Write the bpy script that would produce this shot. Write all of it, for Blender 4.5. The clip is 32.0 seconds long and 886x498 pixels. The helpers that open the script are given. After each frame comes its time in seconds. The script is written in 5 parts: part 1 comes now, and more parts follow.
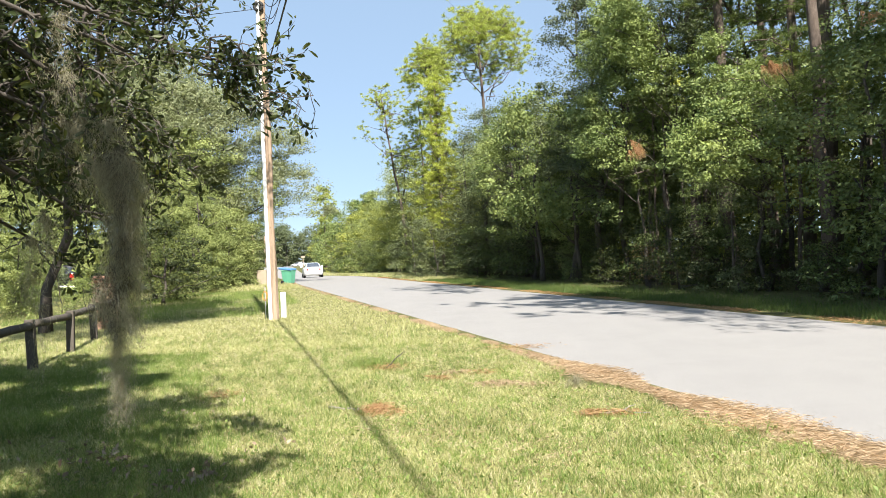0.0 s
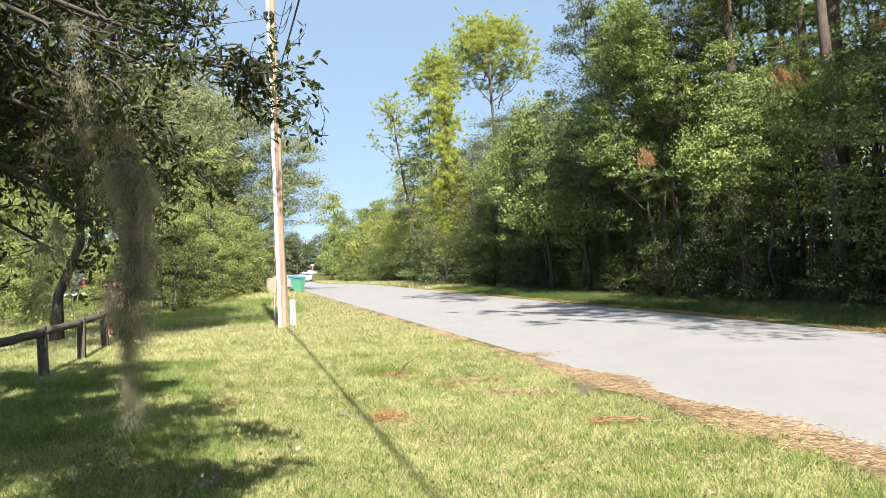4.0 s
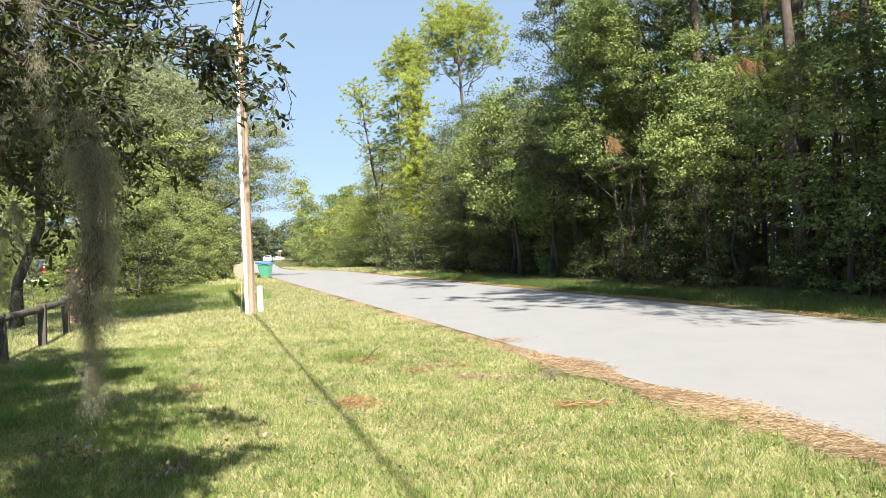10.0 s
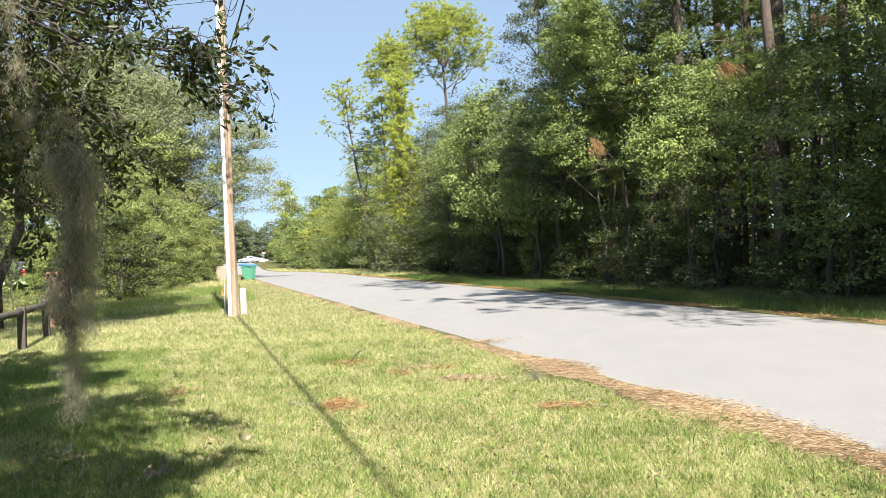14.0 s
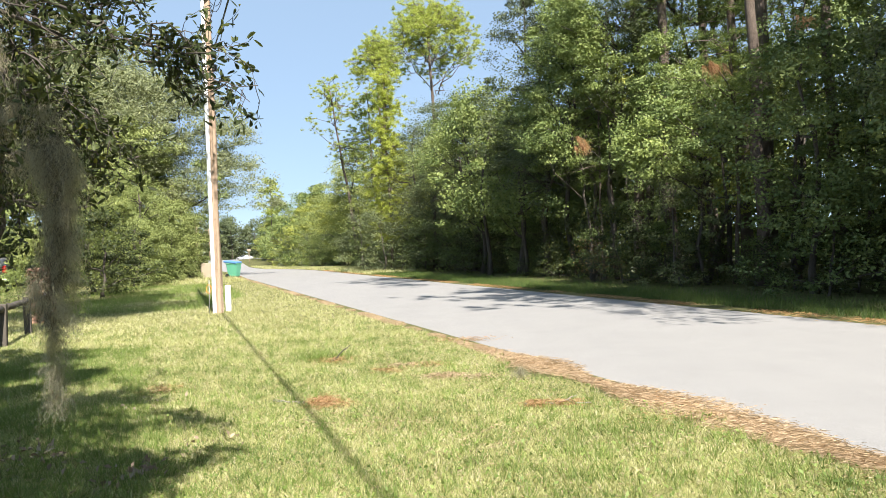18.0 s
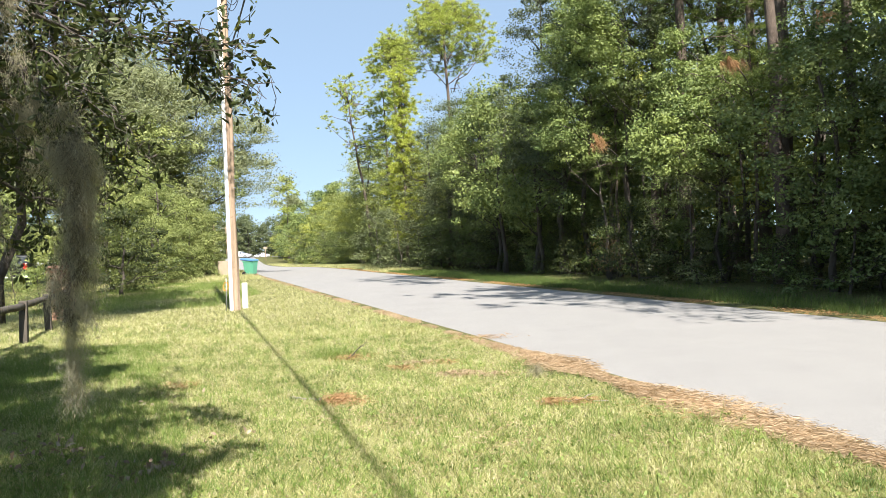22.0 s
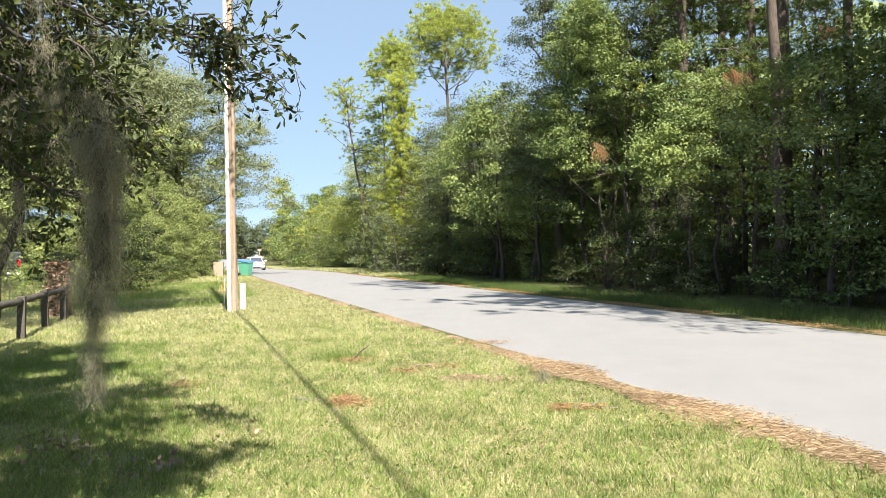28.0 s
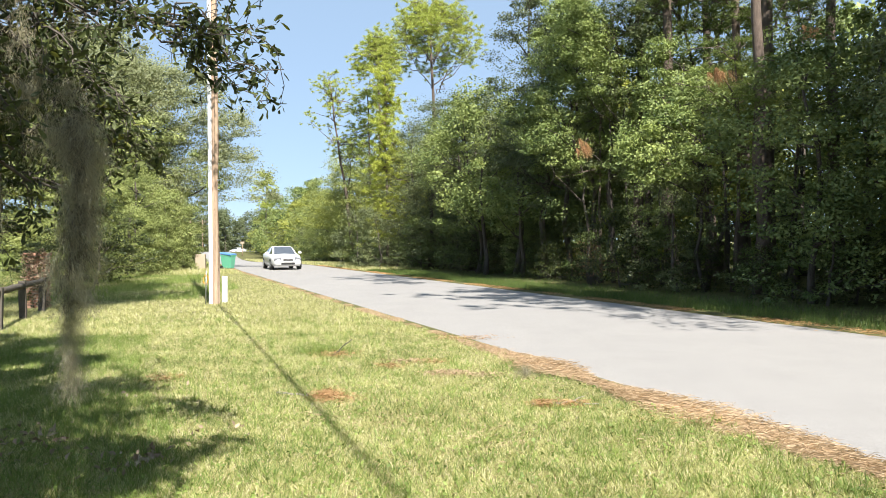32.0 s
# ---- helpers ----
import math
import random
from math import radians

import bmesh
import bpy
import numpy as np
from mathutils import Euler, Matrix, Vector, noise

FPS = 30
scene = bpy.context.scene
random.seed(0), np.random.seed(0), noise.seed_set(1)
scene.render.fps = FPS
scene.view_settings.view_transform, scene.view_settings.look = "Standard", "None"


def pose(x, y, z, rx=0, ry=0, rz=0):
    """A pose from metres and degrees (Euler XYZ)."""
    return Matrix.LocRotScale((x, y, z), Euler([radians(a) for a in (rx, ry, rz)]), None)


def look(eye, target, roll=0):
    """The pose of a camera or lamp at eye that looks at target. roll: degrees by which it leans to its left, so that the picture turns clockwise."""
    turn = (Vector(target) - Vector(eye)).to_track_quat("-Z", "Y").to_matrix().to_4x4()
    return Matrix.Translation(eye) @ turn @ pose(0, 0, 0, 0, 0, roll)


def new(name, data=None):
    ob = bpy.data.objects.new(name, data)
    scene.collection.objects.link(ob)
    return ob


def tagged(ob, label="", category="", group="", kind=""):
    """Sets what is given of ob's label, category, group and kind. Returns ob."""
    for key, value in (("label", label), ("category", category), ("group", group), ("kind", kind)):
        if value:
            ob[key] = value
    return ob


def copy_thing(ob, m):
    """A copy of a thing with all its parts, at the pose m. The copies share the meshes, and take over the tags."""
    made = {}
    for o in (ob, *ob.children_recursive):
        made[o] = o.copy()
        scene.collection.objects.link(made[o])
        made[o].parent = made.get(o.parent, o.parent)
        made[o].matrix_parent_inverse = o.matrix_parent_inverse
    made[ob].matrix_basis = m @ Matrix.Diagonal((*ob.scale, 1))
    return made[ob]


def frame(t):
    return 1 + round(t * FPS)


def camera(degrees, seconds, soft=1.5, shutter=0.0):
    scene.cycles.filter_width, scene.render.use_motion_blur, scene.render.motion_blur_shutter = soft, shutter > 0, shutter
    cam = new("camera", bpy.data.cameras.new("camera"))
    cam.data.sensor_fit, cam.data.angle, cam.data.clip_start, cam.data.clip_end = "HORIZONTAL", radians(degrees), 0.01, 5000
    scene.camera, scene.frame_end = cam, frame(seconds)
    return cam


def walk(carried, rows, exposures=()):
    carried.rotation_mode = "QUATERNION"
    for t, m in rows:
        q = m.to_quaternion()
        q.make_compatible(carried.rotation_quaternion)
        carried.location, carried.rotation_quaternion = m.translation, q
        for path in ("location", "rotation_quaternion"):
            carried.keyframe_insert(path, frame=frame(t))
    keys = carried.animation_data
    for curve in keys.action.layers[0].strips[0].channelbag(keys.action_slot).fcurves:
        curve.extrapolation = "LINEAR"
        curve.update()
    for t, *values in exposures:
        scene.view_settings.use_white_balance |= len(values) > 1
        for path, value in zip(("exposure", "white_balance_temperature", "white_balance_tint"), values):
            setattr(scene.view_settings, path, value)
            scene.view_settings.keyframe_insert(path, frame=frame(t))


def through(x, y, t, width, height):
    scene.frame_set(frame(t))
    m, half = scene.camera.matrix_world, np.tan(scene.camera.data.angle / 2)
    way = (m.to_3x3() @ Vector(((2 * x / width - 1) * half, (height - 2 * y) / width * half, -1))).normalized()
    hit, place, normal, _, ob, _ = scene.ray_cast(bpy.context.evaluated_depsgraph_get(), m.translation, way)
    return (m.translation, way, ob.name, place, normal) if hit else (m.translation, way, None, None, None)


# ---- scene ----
cam = camera(63.0, 32.0, soft=0.8)
PATH = [
    (0, (0.006, -0.094, 1.519), (-0.085, 1.904, 1.53), -2.6),
    (0.5, (0.008, -0.091, 1.518), (-0.078, 1.907, 1.539), -2.6),
    (1, (0.0, -0.085, 1.517), (-0.083, 1.913, 1.547), -2.6),
    (1.5, (0.013, -0.088, 1.507), (-0.075, 1.91, 1.541), -2.7),
    (2, (0.017, -0.094, 1.508), (-0.078, 1.903, 1.543), -2.8),
    (2.5, (0.014, -0.092, 1.507), (-0.089, 1.905, 1.543), -2.7),
    (3, (0.008, -0.096, 1.506), (-0.103, 1.9, 1.543), -2.7),
    (3.5, (0.007, -0.097, 1.508), (-0.11, 1.899, 1.544), -2.6),
    (5.5, (0.003, -0.108, 1.505), (-0.092, 1.89, 1.536), -2.1),
    (6, (0.006, -0.103, 1.504), (-0.076, 1.895, 1.53), -2.1),
    (6.5, (0.008, -0.102, 1.507), (-0.06, 1.896, 1.529), -2.2),
    (7, (0.012, -0.102, 1.503), (-0.041, 1.897, 1.524), -2.3),
    (7.5, (0.016, -0.11, 1.505), (-0.023, 1.89, 1.523), -2.4),
    (8, (0.015, -0.11, 1.506), (-0.015, 1.89, 1.522), -2.4),
    (8.5, (0.02, -0.112, 1.504), (-0.009, 1.888, 1.518), -2.5),
    (9, (0.02, -0.109, 1.504), (-0.011, 1.891, 1.513), -2.5),
    (9.5, (0.016, -0.106, 1.505), (-0.016, 1.894, 1.508), -2.5),
    (10, (0.014, -0.108, 1.504), (-0.017, 1.892, 1.498), -2.4),
    (10.5, (0.013, -0.104, 1.503), (-0.012, 1.895, 1.491), -2.3),
    (11, (0.014, -0.111, 1.503), (-0.005, 1.889, 1.489), -2.3),
    (11.5, (0.016, -0.111, 1.505), (0.002, 1.889, 1.489), -2.4),
    (12, (0.013, -0.109, 1.506), (0.003, 1.891, 1.49), -2.4),
    (12.5, (0.017, -0.107, 1.506), (0.01, 1.893, 1.491), -2.5),
    (13, (0.019, -0.112, 1.505), (0.016, 1.888, 1.494), -2.5),
    (13.5, (0.019, -0.116, 1.505), (0.023, 1.884, 1.499), -2.5),
    (14, (0.02, -0.12, 1.509), (0.032, 1.88, 1.505), -2.5),
    (14.5, (0.017, -0.12, 1.506), (0.038, 1.88, 1.504), -2.5),
    (16.5, (0.025, -0.135, 1.508), (0.071, 1.865, 1.498), -2.2),
    (17, (0.023, -0.128, 1.51), (0.072, 1.871, 1.497), -2.2),
    (17.5, (0.023, -0.127, 1.51), (0.074, 1.872, 1.497), -2.3),
    (18, (0.025, -0.124, 1.509), (0.075, 1.875, 1.497), -2.3),
    (18.5, (0.03, -0.129, 1.511), (0.076, 1.87, 1.5), -2.3),
    (19, (0.026, -0.131, 1.509), (0.065, 1.868, 1.499), -2.4),
    (19.5, (0.03, -0.123, 1.506), (0.058, 1.877, 1.495), -2.4),
    (20, (0.038, -0.118, 1.503), (0.056, 1.882, 1.49), -2.4),
    (20.5, (0.041, -0.123, 1.507), (0.054, 1.877, 1.492), -2.4),
    (21, (0.036, -0.127, 1.506), (0.047, 1.873, 1.491), -2.5),
    (21.5, (0.028, -0.118, 1.503), (0.039, 1.882, 1.487), -2.4),
    (22, (0.02, -0.108, 1.503), (0.027, 1.892, 1.487), -2.3),
    (22.5, (-0.005, -0.108, 1.495), (-0.004, 1.892, 1.478), -2.3),
    (23, (-0.017, -0.103, 1.493), (-0.024, 1.897, 1.475), -2.2),
    (23.5, (-0.021, -0.109, 1.498), (-0.033, 1.891, 1.478), -2.1),
    (24, (-0.024, -0.118, 1.5), (-0.037, 1.882, 1.478), -2.0),
    (24.5, (-0.04, -0.107, 1.492), (-0.049, 1.893, 1.471), -2.1),
    (25, (-0.066, -0.097, 1.487), (-0.072, 1.903, 1.471), -2.1),
    (25.5, (-0.095, -0.091, 1.475), (-0.099, 1.909, 1.468), -2.0),
    (27.5, (-0.134, -0.084, 1.469), (-0.12, 1.916, 1.473), -1.2),
    (28, (-0.141, -0.079, 1.474), (-0.116, 1.921, 1.475), -1.0),
    (28.5, (-0.141, -0.075, 1.475), (-0.109, 1.925, 1.477), -0.9),
    (29, (-0.14, -0.068, 1.475), (-0.103, 1.932, 1.478), -0.8),
    (29.5, (-0.136, -0.065, 1.474), (-0.094, 1.935, 1.478), -0.8),
    (30, (-0.139, -0.067, 1.478), (-0.095, 1.933, 1.476), -0.8),
    (30.5, (-0.137, -0.073, 1.475), (-0.089, 1.926, 1.467), -0.8),
    (31, (-0.14, -0.066, 1.47), (-0.088, 1.933, 1.458), -0.7),
    (31.5, (-0.139, -0.059, 1.472), (-0.081, 1.94, 1.457), -0.6),
    (32, (-0.138, -0.058, 1.476), (-0.069, 1.941, 1.462), -0.4),
]
walk(cam, [(t, look(eye, target, roll)) for t, eye, target, roll in PATH])

# ---- light ----
SUN_AZ, SUN_EL = 199.8, 46.0          # degrees left of +Y, degrees above the horizon
SUN_DIR = Vector((-math.sin(radians(SUN_AZ)) * math.cos(radians(SUN_EL)),
                  math.cos(radians(SUN_AZ)) * math.cos(radians(SUN_EL)), math.sin(radians(SUN_EL))))
world = bpy.data.worlds.new("sky")
scene.world = world
world.use_nodes = True
sky = world.node_tree.nodes.new("ShaderNodeTexSky")
sky.sky_type, sky.sun_disc = "NISHITA", False
sky.sun_elevation, sky.sun_rotation = radians(SUN_EL), radians(-SUN_AZ)
sky.air_density, sky.dust_density, sky.ozone_density = 1.0, 0.4, 1.4
world.node_tree.nodes["Background"].inputs[1].default_value = 0.08
tilt = world.node_tree.nodes.new("ShaderNodeVectorMath")     # keeps the white haze band below the tree line
tilt.inputs[1].default_value = (0, 0, 0.06)
world.node_tree.links.new(world.node_tree.nodes.new("ShaderNodeTexCoord").outputs["Generated"], tilt.inputs[0])
world.node_tree.links.new(tilt.outputs[0], sky.inputs[0])
haze = world.node_tree.nodes.new("ShaderNodeMix")               # thin even summer haze
haze.data_type = "RGBA"
haze.inputs[0].default_value, haze.inputs[7].default_value = 0.65, (2.5, 3.4, 4.5, 1)
world.node_tree.links.new(sky.outputs[0], haze.inputs[6])
world.node_tree.links.new(haze.outputs[2], world.node_tree.nodes["Background"].inputs[0])
sun = new("sun", bpy.data.lights.new("sun", "SUN"))
sun.data.energy, sun.data.angle, sun.data.color = 5.0, radians(0.53), (1.0, 0.95, 0.86)
sun.matrix_world = look((0, 0, 30), Vector((0, 0, 30)) - SUN_DIR)
scene.view_settings.exposure = 1.38


# ---- materials ----
def nodes(name):
    m = bpy.data.materials.new(name)
    m.use_nodes = True
    t = m.node_tree
    return m, t, t.nodes["Principled BSDF"]


def ramp(t, value, *stops):
    r = t.nodes.new("ShaderNodeValToRGB")
    while len(r.color_ramp.elements) < len(stops):
        r.color_ramp.elements.new(0.5)
    for e, (at, c) in zip(r.color_ramp.elements, stops):
        e.position, e.color = at, (*c, 1)
    t.links.new(value, r.inputs[0])
    return r.outputs[0]


def grain(t, scale, detail=4.0, rough=0.6, stretch=None):
    co = t.nodes.new("ShaderNodeTexCoord")
    n = t.nodes.new("ShaderNodeTexNoise")
    n.inputs["Scale"].default_value, n.inputs["Detail"].default_value, n.inputs["Roughness"].default_value = scale, detail, rough
    src = co.outputs["Object"]
    if stretch:
        mp = t.nodes.new("ShaderNodeMapping")
        mp.inputs["Scale"].default_value = stretch
        t.links.new(src, mp.inputs[0])
        src = mp.outputs[0]
    t.links.new(src, n.inputs[0])
    return n.outputs["Fac"]


def mix(t, fac, a, b, mode="MIX"):
    m = t.nodes.new("ShaderNodeMix")
    m.data_type, m.blend_type = "RGBA", mode
    for i, v in ((0, fac), (6, a), (7, b)):
        if isinstance(v, (int, float)):
            m.inputs[i].default_value = v
        elif isinstance(v, tuple):
            m.inputs[i].default_value = (*v, 1)
        else:
            t.links.new(v, m.inputs[i])
    return m.outputs[2]


def bump(t, bsdf, height, strength=0.4, dist=0.01):
    b = t.nodes.new("ShaderNodeBump")
    b.inputs["Strength"].default_value, b.inputs["Distance"].default_value = strength, dist
    t.links.new(height, b.inputs["Height"])
    t.links.new(b.outputs[0], bsdf.inputs["Normal"])


def leafy(name, dark, mid, light, through=0.45, rough=0.55, odd=None, odd_from=0.94, spread=1.0, trees=0.0, patch=0.4):
    """Leaves, blades and needles: each piece has its own shade, and light shines through it.
    spread: how far single leaves differ; trees: how far whole plants differ; patch: how far whole sprays or patches differ."""
    m, t, p = nodes(name)
    g = t.nodes.new("ShaderNodeNewGeometry")
    low, high = (tuple(b + (a - b) * spread for a, b in zip(end, mid)) for end in (dark, light))
    stops = [(0.0, low), (0.5, mid), (odd_from if odd else 1.0, high)] + ([(odd_from + 0.03, odd)] if odd else [])
    col = ramp(t, g.outputs["Random Per Island"], *stops)
    col = mix(t, patch, col, ramp(t, grain(t, 0.9, 3), (0.35, dark), (0.65, light)))
    if trees:
        info = t.nodes.new("ShaderNodeObjectInfo")
        col = mix(t, trees, col, ramp(t, info.outputs["Random"], (0.0, (0.62, 0.68, 0.68)), (0.5, (1.05, 1.05, 1.0)), (1.0, (1.25, 1.2, 0.85))), "MULTIPLY")
    t.links.new(col, p.inputs["Base Color"])
    p.inputs["Roughness"].default_value = rough
    p.inputs["Specular IOR Level"].default_value = 0.35
    tr = t.nodes.new("ShaderNodeBsdfTranslucent")
    t.links.new(mix(t, 0.5, col, (1.0, 0.95, 0.35), "MULTIPLY"), tr.inputs[0])
    ms = t.nodes.new("ShaderNodeMixShader")
    ms.inputs[0].default_value = through
    t.links.new(p.outputs[0], ms.inputs[1])
    t.links.new(tr.outputs[0], ms.inputs[2])
    t.links.new(ms.outputs[0], t.nodes["Material Output"].inputs[0])
    return m


def surface(name, a, b, scale=8.0, rough=0.8, metal=0.0, relief=0.3, dist=0.01, stretch=None, fleck=None, spec=0.4):
    m, t, p = nodes(name)
    g1, g2 = grain(t, scale, 6, 0.65, stretch), grain(t, scale * 9, 3, 0.6, stretch)
    col = mix(t, 0.35, ramp(t, g1, (0.3, a), (0.7, b)), ramp(t, g2, (0.3, a), (0.7, b)))
    if fleck:
        col = mix(t, ramp(t, grain(t, scale * 2.3, 5), (0.62, (0, 0, 0)), (0.7, (1, 1, 1))), col, fleck)
    t.links.new(col, p.inputs["Base Color"])
    p.inputs["Roughness"].default_value, p.inputs["Metallic"].default_value = rough, metal
    p.inputs["Specular IOR Level"].default_value = spec
    if relief:
        bump(t, p, g2, relief, dist)
    return m


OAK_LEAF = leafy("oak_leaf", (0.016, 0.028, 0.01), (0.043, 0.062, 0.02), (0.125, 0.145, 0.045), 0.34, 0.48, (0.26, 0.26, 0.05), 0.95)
BROAD_LEAF = leafy("broad_leaf", (0.03, 0.056, 0.016), (0.13, 0.19, 0.06), (0.43, 0.47, 0.165), 0.22, spread=0.28, trees=0.4)
YELLOW_LEAF = leafy("yellow_green_leaf", (0.09, 0.12, 0.028), (0.29, 0.32, 0.075), (0.52, 0.53, 0.15), 0.38, spread=0.28, trees=0.4)
# lightened broad leaf: sunlight on the wood's clumps put into the colour
BROAD_LEAF_LIT = leafy("broad_leaf_lit", (0.05, 0.085, 0.024), (0.2, 0.275, 0.085), (0.46, 0.51, 0.18), 0.28, spread=0.35, trees=0.3)
GREY_LEAF = leafy("grey_green_leaf", (0.035, 0.048, 0.022), (0.11, 0.137, 0.063), (0.28, 0.31, 0.155), 0.2, spread=0.28, trees=0.4)
LAWN_TREE = leafy("lawn_tree_leaf", (0.05, 0.075, 0.022), (0.21, 0.26, 0.08), (0.5, 0.53, 0.2), 0.26, spread=0.4, trees=0.25)
PALE_OAK = leafy("pale_oak_leaf", (0.07, 0.086, 0.042), (0.215, 0.24, 0.12), (0.43, 0.46, 0.25), 0.36, spread=0.4)
# darker copy of the moss: shade between the strands put into colour
MOSS_SHADE = leafy("moss_inner_shade", (0.05, 0.043, 0.03), (0.1, 0.085, 0.06), (0.17, 0.15, 0.11), 0.2, 0.95)
NEEDLE = leafy("pine_needle", (0.22, 0.28, 0.06), (0.44, 0.5, 0.115), (0.64, 0.67, 0.21), 0.5, spread=0.6)
BRIGHT_NEEDLE = leafy("bright_pine_needle", (0.28, 0.34, 0.07), (0.5, 0.55, 0.11), (0.7, 0.72, 0.2), 0.5, spread=0.5)
# pine needles again, darkened to imitate the dimness within the wood
SHADED_NEEDLE = leafy("shaded_needle", (0.06, 0.095, 0.022), (0.12, 0.17, 0.04), (0.24, 0.29, 0.08), 0.35)
DRY_NEEDLE = leafy("dry_needle", (0.27, 0.13, 0.055), (0.42, 0.24, 0.11), (0.56, 0.38, 0.2), 0.3)
STRAW = leafy("pine_straw", (0.27, 0.18, 0.1), (0.45, 0.325, 0.2), (0.62, 0.48, 0.33), 0.25)
GRASS = leafy("grass_blade", (0.08, 0.11, 0.028), (0.49, 0.485, 0.195), (0.75, 0.72, 0.41), 0.4, 0.5, (0.8, 0.69, 0.5), 0.89, spread=0.65, patch=0.16)
TUFT = leafy("tuft_blade", (0.08, 0.13, 0.028), (0.19, 0.275, 0.065), (0.35, 0.43, 0.12), 0.4)
# verge blades coloured dark to carry the shade of the wood
VERGE_SHADED = leafy("shaded_verge_grass", (0.035, 0.07, 0.016), (0.085, 0.14, 0.03), (0.16, 0.21, 0.05), 0.35)
MOSS = leafy("hanging_moss", (0.17, 0.155, 0.105), (0.32, 0.295, 0.21), (0.53, 0.49, 0.37), 0.42, 0.9)
DEAD_LEAF = leafy("dead_leaf", (0.16, 0.1, 0.06), (0.3, 0.21, 0.14), (0.5, 0.41, 0.31), 0.15)
BARK = surface("bark", (0.045, 0.036, 0.03), (0.125, 0.105, 0.088), 6, 0.95, relief=1.0, dist=0.03, stretch=(1, 1, 0.25))
PINE_BARK = surface("pine_bark", (0.06, 0.045, 0.036), (0.19, 0.145, 0.118), 7, 0.95, relief=1.0, dist=0.03, stretch=(1, 1, 0.35))
TWIG = surface("twig_bark", (0.05, 0.042, 0.035), (0.12, 0.103, 0.088), 30, 0.9)


def asphalt():
    """Bleached asphalt: pale stones in it, mottled patches, long worn bands."""
    m, t, p = nodes("asphalt")
    stones = ramp(t, grain(t, 95.0, 3, 0.7), (0.3, (0.2, 0.19, 0.184)), (0.5, (0.266, 0.256, 0.248)), (0.72, (0.345, 0.333, 0.324)))
    patches = ramp(t, grain(t, 1.1, 6, 0.7), (0.3, (0.92, 0.92, 0.925)), (0.6, (1.0, 1.0, 1.0)))
    bands = ramp(t, grain(t, 0.5, 4, 0.55, (1.6, 0.12, 1)), (0.35, (0.95, 0.95, 0.955)), (0.65, (1.0, 1.0, 1.0)))
    t.links.new(mix(t, 1.0, mix(t, 1.0, stones, patches, "MULTIPLY"), bands, "MULTIPLY"), p.inputs["Base Color"])
    p.inputs["Roughness"].default_value, p.inputs["Specular IOR Level"].default_value = 0.9, 0.35
    bump(t, p, grain(t, 130.0, 3, 0.7), 0.3, 0.003)
    return m


ASPHALT = asphalt()
SOIL = surface("lawn_soil", (0.06, 0.062, 0.025), (0.15, 0.145, 0.06), 2.2, 1.0, relief=0.6, dist=0.02, fleck=(0.24, 0.22, 0.11), spec=0.1)
POLE_WOOD = surface("pole_wood", (0.27, 0.185, 0.125), (0.46, 0.345, 0.25), 5, 0.85, relief=0.5, dist=0.006, stretch=(3, 3, 0.12), fleck=(0.27, 0.17, 0.1))
RAIL_WOOD = surface("rail_wood", (0.05, 0.042, 0.035), (0.13, 0.11, 0.09), 9, 0.9, relief=0.6, dist=0.008, stretch=(2, 2, 0.3))
WHITE_PVC = surface("white_plastic", (0.74, 0.74, 0.72), (0.84, 0.84, 0.82), 5, 0.5, relief=0.05)
CART_GREEN = surface("green_plastic", (0.09, 0.3, 0.2), (0.12, 0.37, 0.25), 6, 0.5, relief=0.1)
CART_BLUE = surface("blue_plastic", (0.07, 0.18, 0.38), (0.1, 0.24, 0.46), 6, 0.45, relief=0.1)
BLACK = surface("black_rubber", (0.015, 0.015, 0.016), (0.03, 0.03, 0.03), 20, 0.7)
TAN = surface("tan_painted_steel", (0.29, 0.235, 0.17), (0.37, 0.305, 0.225), 4, 0.7, relief=0.1)
ORANGE = surface("orange_plastic", (0.75, 0.24, 0.03), (0.85, 0.32, 0.05), 12, 0.5, relief=0.0)
STEEL = surface("galvanised_steel", (0.45, 0.45, 0.45), (0.6, 0.6, 0.6), 10, 0.45, metal=0.8, relief=0.1)
CAR_WHITE = surface("white_car_paint", (0.6, 0.6, 0.6), (0.64, 0.64, 0.64), 2, 0.22, relief=0.0, spec=0.6)
CAR_DARK = surface("dark_car_paint", (0.02, 0.022, 0.026), (0.03, 0.032, 0.036), 2, 0.6, relief=0.0, spec=0.3)
GLASS_DARK = surface("car_glass", (0.05, 0.06, 0.075), (0.08, 0.09, 0.11), 2, 0.05, relief=0.0, spec=1.0)
CHROME = surface("chrome", (0.6, 0.6, 0.6), (0.7, 0.7, 0.7), 6, 0.15, metal=1.0, relief=0.0)
LAMP_CLEAR = surface("headlight_lens", (0.1, 0.105, 0.12), (0.3, 0.31, 0.33), 9, 0.1, relief=0.0, spec=0.8)
LAMP_RED = surface("tail_light_red", (0.45, 0.01, 0.015), (0.6, 0.02, 0.025), 9, 0.2, relief=0.0)
BRICK = surface("brick", (0.3, 0.14, 0.09), (0.5, 0.3, 0.22), 7, 0.95, relief=0.5, dist=0.005)
MORTAR = surface("mortar", (0.45, 0.42, 0.38), (0.58, 0.55, 0.5), 12, 0.95, relief=0.4, dist=0.004)
SIGN_WHITE = surface("sign_white", (0.7, 0.7, 0.68), (0.8, 0.8, 0.78), 6, 0.5, relief=0.0)
WIRE = surface("wire_black", (0.02, 0.02, 0.022), (0.05, 0.05, 0.052), 6, 0.6, relief=0.0)


